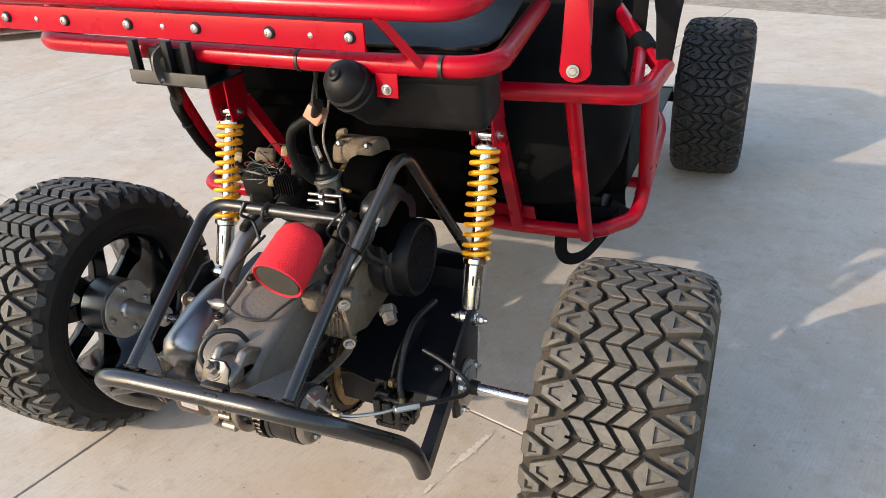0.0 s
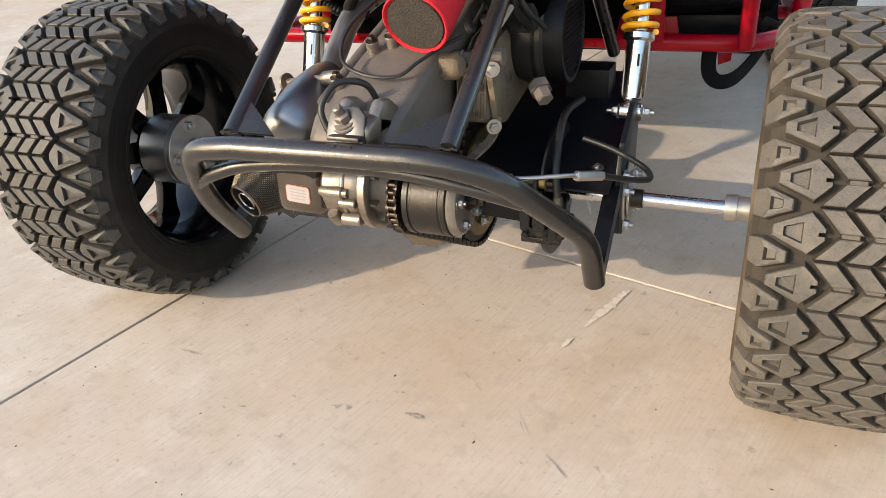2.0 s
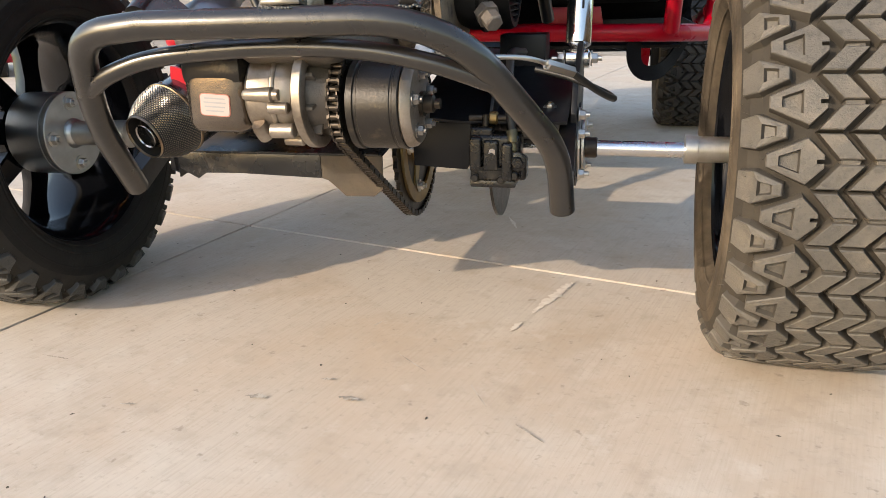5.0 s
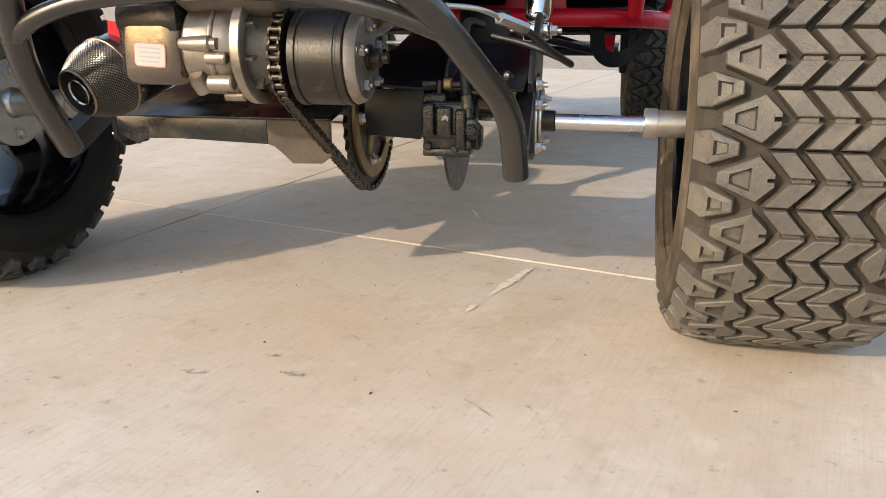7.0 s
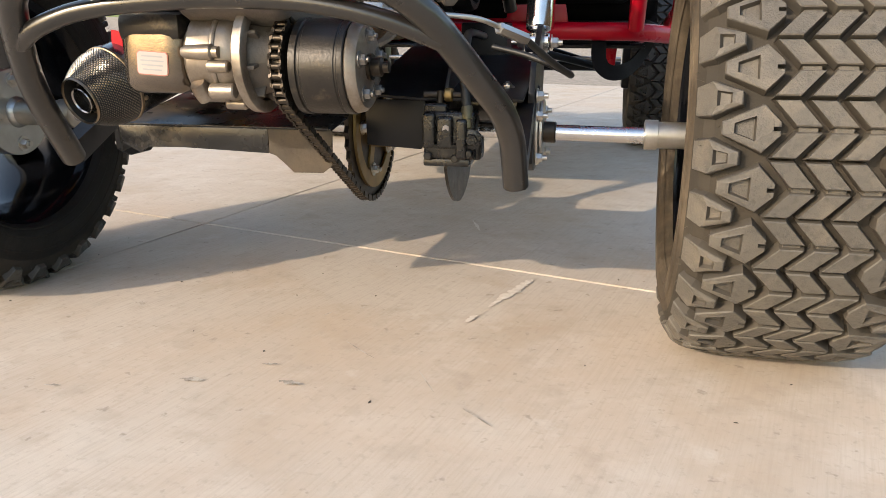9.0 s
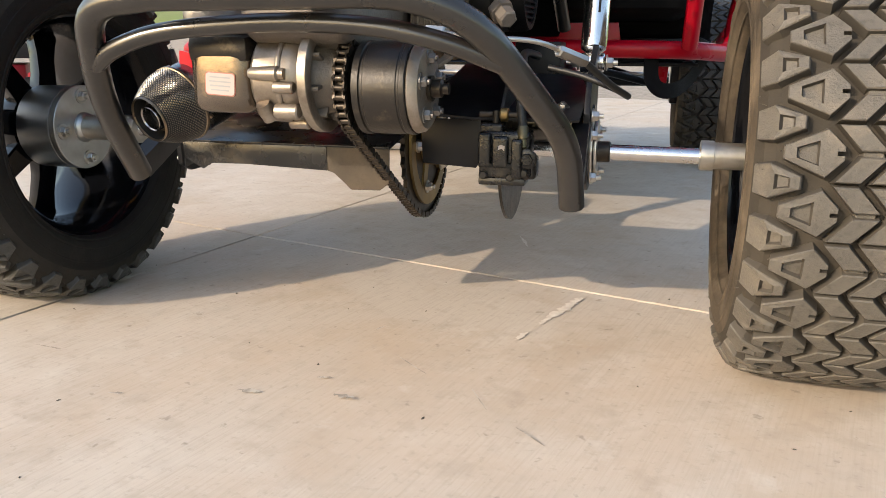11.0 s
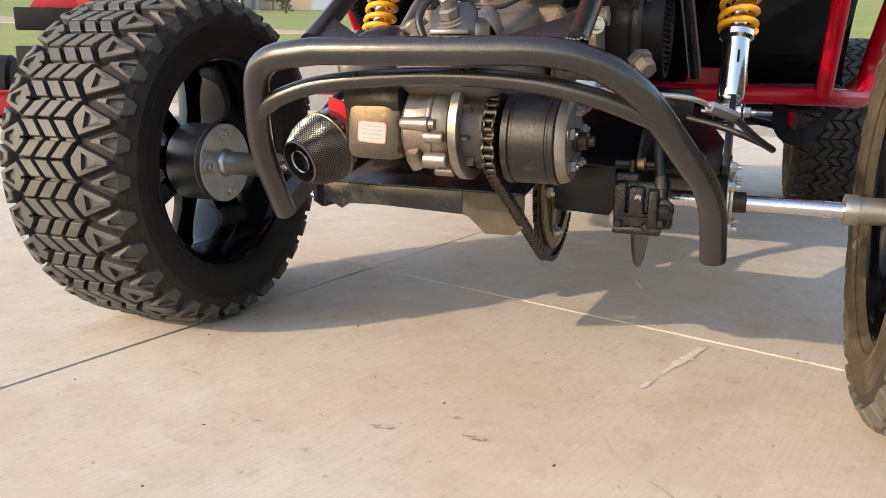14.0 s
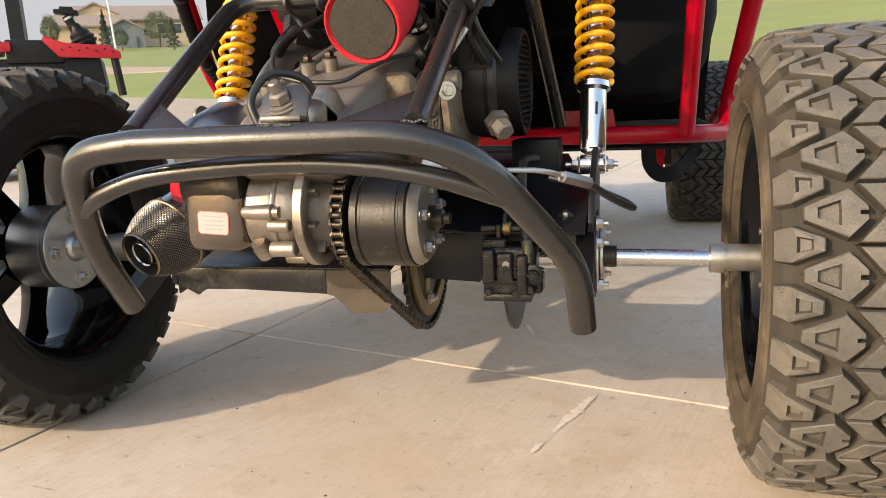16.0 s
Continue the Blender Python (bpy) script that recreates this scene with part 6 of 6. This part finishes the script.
def gable(w, d, wall_h, roof_h, over, wall, roof, parent, at, turn):
    """Walls and a pitched roof; the ridge runs along the width w."""
    m = Matrix.Translation(at) @ Matrix.Rotation(turn, 4, "Z")
    bm = bmesh.new()
    pts = [(-w / 2, -d / 2), (w / 2, -d / 2), (w / 2, d / 2), (-w / 2, d / 2)]
    lo = [bm.verts.new(m @ Vector((x, y, -1.5))) for x, y in pts]
    hi = [bm.verts.new(m @ Vector((x, y, wall_h))) for x, y in pts]
    top = [bm.verts.new(m @ Vector((x, 0, wall_h + roof_h))) for x in (-w / 2, w / 2)]
    for k in range(4):
        bm.faces.new((lo[k], lo[(k + 1) % 4], hi[(k + 1) % 4], hi[k]))
    bm.faces.new((hi[1], hi[2], top[1]))
    bm.faces.new((hi[3], hi[0], top[0]))
    part("wall", bm, wall, parent, smooth=False)
    rf = bmesh.new()
    t = 0.2
    for s in (-1, 1):
        e = wall_h - over * roof_h / (d / 2)
        a = [(-w / 2 - over, s * (d / 2 + over), e), (w / 2 + over, s * (d / 2 + over), e), (w / 2 + over, 0, wall_h + roof_h), (-w / 2 - over, 0, wall_h + roof_h)]
        v0 = [rf.verts.new(m @ Vector(p)) for p in a]
        v1 = [rf.verts.new(m @ Vector((p[0], p[1], p[2] + t))) for p in a]
        rf.faces.new(v0)
        rf.faces.new(v1)
        for k in range(4):
            rf.faces.new((v0[k], v0[(k + 1) % 4], v1[(k + 1) % 4], v1[k]))
    part("roof", rf, roof, parent, smooth=False)
    return m


def build_house():
    h = thing("house", "tan suburban house with brown roofs on the hill", "house", at=(0, 0, 0))
    face = radians(36)
    m = gable(15.5, 9, 3.3, 2.0, 0.5, SIDING, SHINGLE, h, polar(-35.8, 112), face)
    gable(7.0, 5.4, 3.3, 1.4, 0.35, SIDING, SHINGLE, h, polar(-38.2, 106.5), face + math.pi / 2)
    gable(8.6, 5.0, 2.2, 1.25, 0.4, SIDING, SHINGLE, h, polar(-38.8, 102.5), face)
    gable(5.2, 4.2, 1.75, 1.1, 0.35, GREY_SIDING, SHINGLE, h, polar(-36.55, 99), face + math.pi / 2)
    part("garage_door", block((2.4, 0.1, 1.4), Matrix.Translation(polar(-36.55, 96.3) + Vector((0, 0, 0.65))) @ Matrix.Rotation(face, 4, "Z"), 0.02), GREY_SIDING, h)
    for k in (1.9, 3.1):
        w = part("window", block((1.0, 0.12, 1.1), m @ pose(k * 1.6, -4.52, 2.1), 0.02), PANE, h)
        part("frame", block((1.2, 0.08, 1.3), m @ pose(k * 1.6, -4.5, 2.1), 0.02), WHITE_PAPER, w)
    return h


def build_tree(at, height, width, conifer, label, seed):
    rnd = random.Random(seed)
    tr = thing("tree", label, "tree", at=at)
    part("trunk", sweep(curve_through([(0, 0, -0.3), (0.02 * height, 0, height * 0.3), (0, 0.01 * height, height * 0.85)], 5), [height * 0.025 * (1 - k / 14) for k in range(11)], 8), BARK, tr)
    bm = bmesh.new()
    n = 4200
    for k in range(n):
        if conifer:
            t = rnd.random() ** 0.8
            z, r = height * (0.08 + 0.92 * t), width * 0.5 * (1 - t) ** 0.9 * (0.55 + 0.45 * rnd.random()) * (0.75 + 0.25 * math.sin(t * 40))
        else:
            t = rnd.random()
            z = height * (0.28 + 0.72 * t) * (0.90 + 0.22 * noise.noise((k * 0.37, seed, 1.7)))
            r = width * 0.5 * math.sqrt(max(1 - (2 * t - 0.9) ** 2 / 1.3, 0.02)) * (0.5 + 0.5 * rnd.random() ** 0.5) * (0.8 + 0.3 * noise.noise((math.cos(k) * 1.3, t * 3, seed)))
        a = rnd.uniform(0, 2 * math.pi)
        c = Vector((r * math.cos(a), r * math.sin(a), z))
        s = height * rnd.uniform(0.010, 0.022)
        u = Vector((rnd.uniform(-1, 1), rnd.uniform(-1, 1), rnd.uniform(-1, 1))).normalized() * s
        v = u.cross(Vector((rnd.uniform(-1, 1), rnd.uniform(-1, 1), rnd.uniform(-1, 1)))).normalized() * s * 0.8
        bm.faces.new([bm.verts.new(c + p) for p in (-u, -v * 0.7, u, v * 0.7)])
    part("crown", bm, CONIFER if conifer else LEAF, tr, smooth=False)
    return tr


def build_track():
    bm = bmesh.new()
    prev = None
    for k in range(45):
        x = -75 + k * 1.6
        y = 34 + 0.18 * (x + 35)
        row = [bm.verts.new((x, y + d, hill(x, y + d) + e)) for d, e in ((-3.9, -0.4), (-3.6, 0.05), (-1.2, 0.06), (1.2, 0.06), (3.6, 0.05), (3.9, -0.4))]
        if prev:
            for j in range(5):
                bm.faces.new((prev[j], row[j], row[j + 1], prev[j + 1]))
        prev = row
    return tagged(part("dirt_track", bm, DIRT), "pale dirt drive crossing the lawn", "track", kind="structure")


def build_mower():
    """A red and black ride-on mower parked on the pad."""
    mw = thing("ride_on_mower", "red and black ride-on mower parked on the pad", "mower", at=(-3.45, 4.05, 0))
    m = Matrix.Rotation(radians(36), 4, "Z")

    def put(name, bm, mat, label="", smooth=True):
        bmesh.ops.transform(bm, matrix=m, verts=bm.verts[:])
        return part(name, bm, mat, mw, label, smooth)

    put("cutting_deck", slab_poly([(-1.78, -0.12), (-1.68, -0.24), (-0.72, -0.20), (-0.56, 0.0), (-0.6, 0.6), (-1.75, 0.6)], 0.17, pose(-0.25, 0.20, 0.170), 0.02), MOWER_RED, "red steel cutting deck")
    put("deck_lip", slab_poly([(-1.74, -0.20), (-1.66, -0.265), (-0.71, -0.22), (-0.73, -0.16)], 0.02, pose(-0.25, 0.20, 0.262), 0.004), MOWER_RED)
    put("discharge_flap", slab_poly([(-1.60, -0.31), (-1.05, -0.32), (-1.0, -0.20), (-1.60, -0.22)], 0.012, pose(-0.25, 0.20, 0.06), 0.002), CAST)
    for x in (-2.11, -0.77):
        put("anti_scalp_wheel", lathe((x - 0.03, 0.02, 0.085), (x + 0.03, 0.02, 0.085), [(0, 0.05), (0.004, 0.085), (0.056, 0.085), (0.06, 0.05)], 28), RUBBER_DARK)
        put("wheel_fork", block((0.14, 0.05, 0.10), pose(x + 0.06, 0.04, 0.15), 0.01), MOWER_RED)
    for x in (-2.05, -0.25):
        put("drive_wheel", lathe((x - 0.12, 0.95, 0.27), (x + 0.12, 0.95, 0.27), [(0, 0.15), (0.0, 0.24), (0.03, 0.27), (0.21, 0.27), (0.24, 0.24), (0.24, 0.15)], 36), RUBBER_DARK)
    put("caster_tyre", lathe((-2.49, 0.02, 0.205), (-2.33, 0.02, 0.205), [(0, 0.09), (0.002, 0.15), (0.022, 0.192), (0.055, 0.205), (0.105, 0.205), (0.138, 0.192), (0.158, 0.15), (0.16, 0.09)], 40), RUBBER_DARK, "smooth black front tyre")
    put("caster_rim", lathe((-2.492, 0.02, 0.205), (-2.328, 0.02, 0.205), [(0, 0.03), (0.001, 0.07), (0.01, 0.092), (0.154, 0.092), (0.163, 0.07), (0.164, 0.03)], 28), MOWER_RED)
    put("caster_fork", sweep(rounded([(-2.30, 0.02, 0.205), (-2.30, 0.06, 0.45), (-2.41, 0.10, 0.47)], 0.04), 0.02, 12), MOWER_RED)
    put("chassis", block((1.5, 0.9, 0.30), pose(-0.95, 0.55, 0.45), 0.02), BLACK_SATIN)
    put("body", slab_poly([(-1.55, 0.55), (-0.16, 0.55), (-0.14, 0.70), (-0.16, 0.90), (-1.50, 0.90)], 0.6, plane_pose((0, 0.55, 0), (1, 0, 0), (0, 0, 1)), 0.02), BLACK_PLASTIC)
    put("side_panel", block((0.62, 0.03, 0.17), pose(-1.40, 0.22, 0.80), 0.015), BLACK_PLASTIC, "dark side panel with lettering")
    put("hood", slab_poly([(-1.62, 0.88), (-1.02, 0.88), (-1.06, 0.99), (-1.55, 0.97)], 0.5, plane_pose((0, 0.5, 0), (1, 0, 0), (0, 0, 1)), 0.02), MOWER_RED, "red hood")
    put("fender", slab_poly([(-1.25, 0.90), (-0.76, 0.95), (-0.76, 1.02), (-0.85, 1.02), (-1.25, 0.96)], 0.06, plane_pose((0, 0.23, 0), (1, 0, 0), (0, 0, 1)), 0.008), MOWER_RED, "red fender plate")
    put("fender", slab_poly([(-0.44, 0.90), (-0.01, 0.88), (-0.01, 0.93), (-0.10, 0.985), (-0.40, 1.0), (-0.53, 1.06), (-0.55, 1.03)], 0.06, plane_pose((0, 0.23, 0), (1, 0, 0), (0, 0, 1)), 0.008), MOWER_RED, "red fender plate with rivets")
    for k in range(7):
        put("rivet", lathe((-0.42 + k * 0.06, 0.199, 0.955 - k * 0.004 + 0.02 * (k % 2)), (-0.42 + k * 0.06, -1, 0.955), [(0, 0.008), (0.004, 0.006)], 8), BLACK_SATIN)
    put("console", slab_poly([(-0.80, 0.86), (-0.40, 0.86), (-0.52, 1.03), (-0.80, 1.04)], 0.4, plane_pose((0, 0.42, 0), (1, 0, 0), (0, 0, 1)), 0.02), BLACK_PLASTIC)
    put("lever", sweep(curve_through([(-0.24, 0.30, 0.99), (-0.31, 0.30, 1.10), (-0.36, 0.30, 1.21)]), 0.035, 12), BLACK_PLASTIC)
    put("leg", rod((-0.06, 0.24, 0.90), (-0.03, 0.24, 0.60), 0.03, 12), BLACK_PLASTIC)
    put("lever", sweep(curve_through([(-0.20, 0.32, 0.99), (-0.25, 0.32, 1.08), (-0.34, 0.31, 1.12)]), 0.03, 12), BLACK_PLASTIC)
    put("lever_knob", block((0.17, 0.14, 0.035), pose(-0.36, 0.30, 1.235, 0, 4, 0), 0.014), BLACK_PLASTIC)
    put("knob_top", block((0.10, 0.10, 0.035), pose(-0.355, 0.30, 1.258, 0, 4, 0), 0.015), BLACK_PLASTIC)
    put("bellows", lathe((-0.25, 0.30, 0.99), (-0.325, 0.30, 1.16), [(0, 0.085), (0.02, 0.10), (0.035, 0.085), (0.055, 0.095), (0.075, 0.075), (0.10, 0.075), (0.13, 0.045), (0.17, 0.035)], 24), BLACK_PLASTIC)
    put("lever_clamp", lathe((-0.345, 0.30, 1.185), (-0.352, 0.30, 1.20), [(0, 0.045), (0.016, 0.045)], 18), ZINC)
    put("seat", block((0.5, 0.5, 0.14), pose(-1.15, 0.75, 1.02), 0.05), SEAT_VINYL)
    put("roll_post", sweep([(-0.74, 0.60, 0.85), (-0.74, 0.60, 2.1)], 0.06, section=flat_bar(0.21, 0.10)), BLACK_SATIN)
    put("whip", sweep([(-0.04, 0.24, 0.93), (-0.09, 0.24, 2.0)], 0.007, 8), WHITE_PAPER)
    txt = bpy.data.curves.new("lettering", "FONT")
    txt.body, txt.size, txt.extrude, txt.align_x = "00 SERIES", 0.055, 0.001, "CENTER"
    ob = new("lettering", txt)
    ob.parent = mw
    ob.matrix_basis = m @ pose(-1.27, 0.202, 0.80, 90, 0, 0)
    txt.materials.append(WHITE_PAPER)
    return mw


# ---- assemble ----
build_sky_backdrop()
build_ground()
build_pad()
build_track()
for k, (f, ln, wd) in enumerate(((0.0, 0.040, 0.010), (0.20, 0.060, 0.017), (0.45, 0.060, 0.021), (0.66, 0.055, 0.016))):
    scuff("pale_scuff", "chalky pale scuff on the concrete", CHALK, (0.228 + 0.046 * f, 0.026 + 0.140 * f), (0.31 + 0.03 * k, 0.95), ln, wd, 40 + k)
scuff("pale_scuff", "chalky pale scuff on the concrete", CHALK, (0.205, -0.045), (0.30, 0.95), 0.035, 0.010, 2)
scuff("pale_scuff", "faint pale tyre scuff on the concrete", CHALK, (0.14, 0.47), (-0.35, 0.93), 0.09, 0.007, 5)
for i, (x, y, dx, dy, ln, w) in enumerate(((-0.004, -0.064, 0.35, 0.9, 0.018, 0.0036), (0.06, -0.15, 0.6, -0.5, 0.07, 0.002), (-0.45, -0.25, 0.95, -0.1, 0.05, 0.003), (0.18, -0.22, 0.5, -0.85, 0.06, 0.002),
                                           (-0.25, -0.35, 0.9, 0.2, 0.02, 0.006), (0.25, -0.30, 0.7, -0.6, 0.05, 0.003), (-0.1, -0.30, 0.9, 0.1, 0.03, 0.010), (0.02, -0.28, 0.9, -0.1, 0.03, 0.010), (-0.02, -0.24, 0.9, 0.1, 0.02, 0.008))):
    scuff("dark_scuff", "thin dark scratch on the concrete", STAIN, (x, y), (dx, dy), ln, w, 20 + i)
grit = bmesh.new()
grit_rnd = random.Random(31)
for k in range(46):
    c = Vector((grit_rnd.uniform(-0.9, 0.9), grit_rnd.uniform(-0.75, 0.35), 0.0))
    r, a = grit_rnd.uniform(0.0008, 0.0022), grit_rnd.uniform(0, 6.28)
    d = Vector((math.cos(a), math.sin(a), 0)) * r * grit_rnd.uniform(1.0, 3.0)
    e = Vector((-d.y, d.x, 0)).normalized() * r
    ring = [grit.verts.new(c + p + Vector((0, 0, 0.0004))) for p in (d, e, -d, -e)]
    top = grit.verts.new(c + Vector((0, 0, 0.0004 + r * 0.8)))
    for m in range(4):
        grit.faces.new((ring[m], ring[(m + 1) % 4], top))
tagged(part("grit", grit, STAIN_GRIT, smooth=False), "dark grit specks scattered over the concrete", "grit", kind="stuff")
build_buggy()
build_seat(0.275, "black vinyl bucket seat in the red frame")
build_seat(-0.30, "black vinyl bucket seat in the red frame")
build_mower()
build_house()
for az, dist, hgt, wd, con, lab, sd in ((-37.85, 90, 4.2, 1.9, True, "dark green conifer near the house", 1), (-36.85, 88, 2.4, 1.9, False, "small round garden tree", 2), (-34.4, 96, 4.2, 3.9, False, "dark broad garden tree", 3),
                                        (-33.5, 85, 3.3, 1.9, True, "dark green conifer on the lawn", 4), (-41.1, 98, 3.6, 2.4, False, "pale green bush by the house", 5), (14.0, 46, 3.6, 5.0, False, "leafy shrub on the slope", 6), (18.5, 50, 4.5, 6.0, False, "leafy shrub on the slope", 7)):
    build_tree(polar(az, dist), hgt, wd, con, lab, sd)
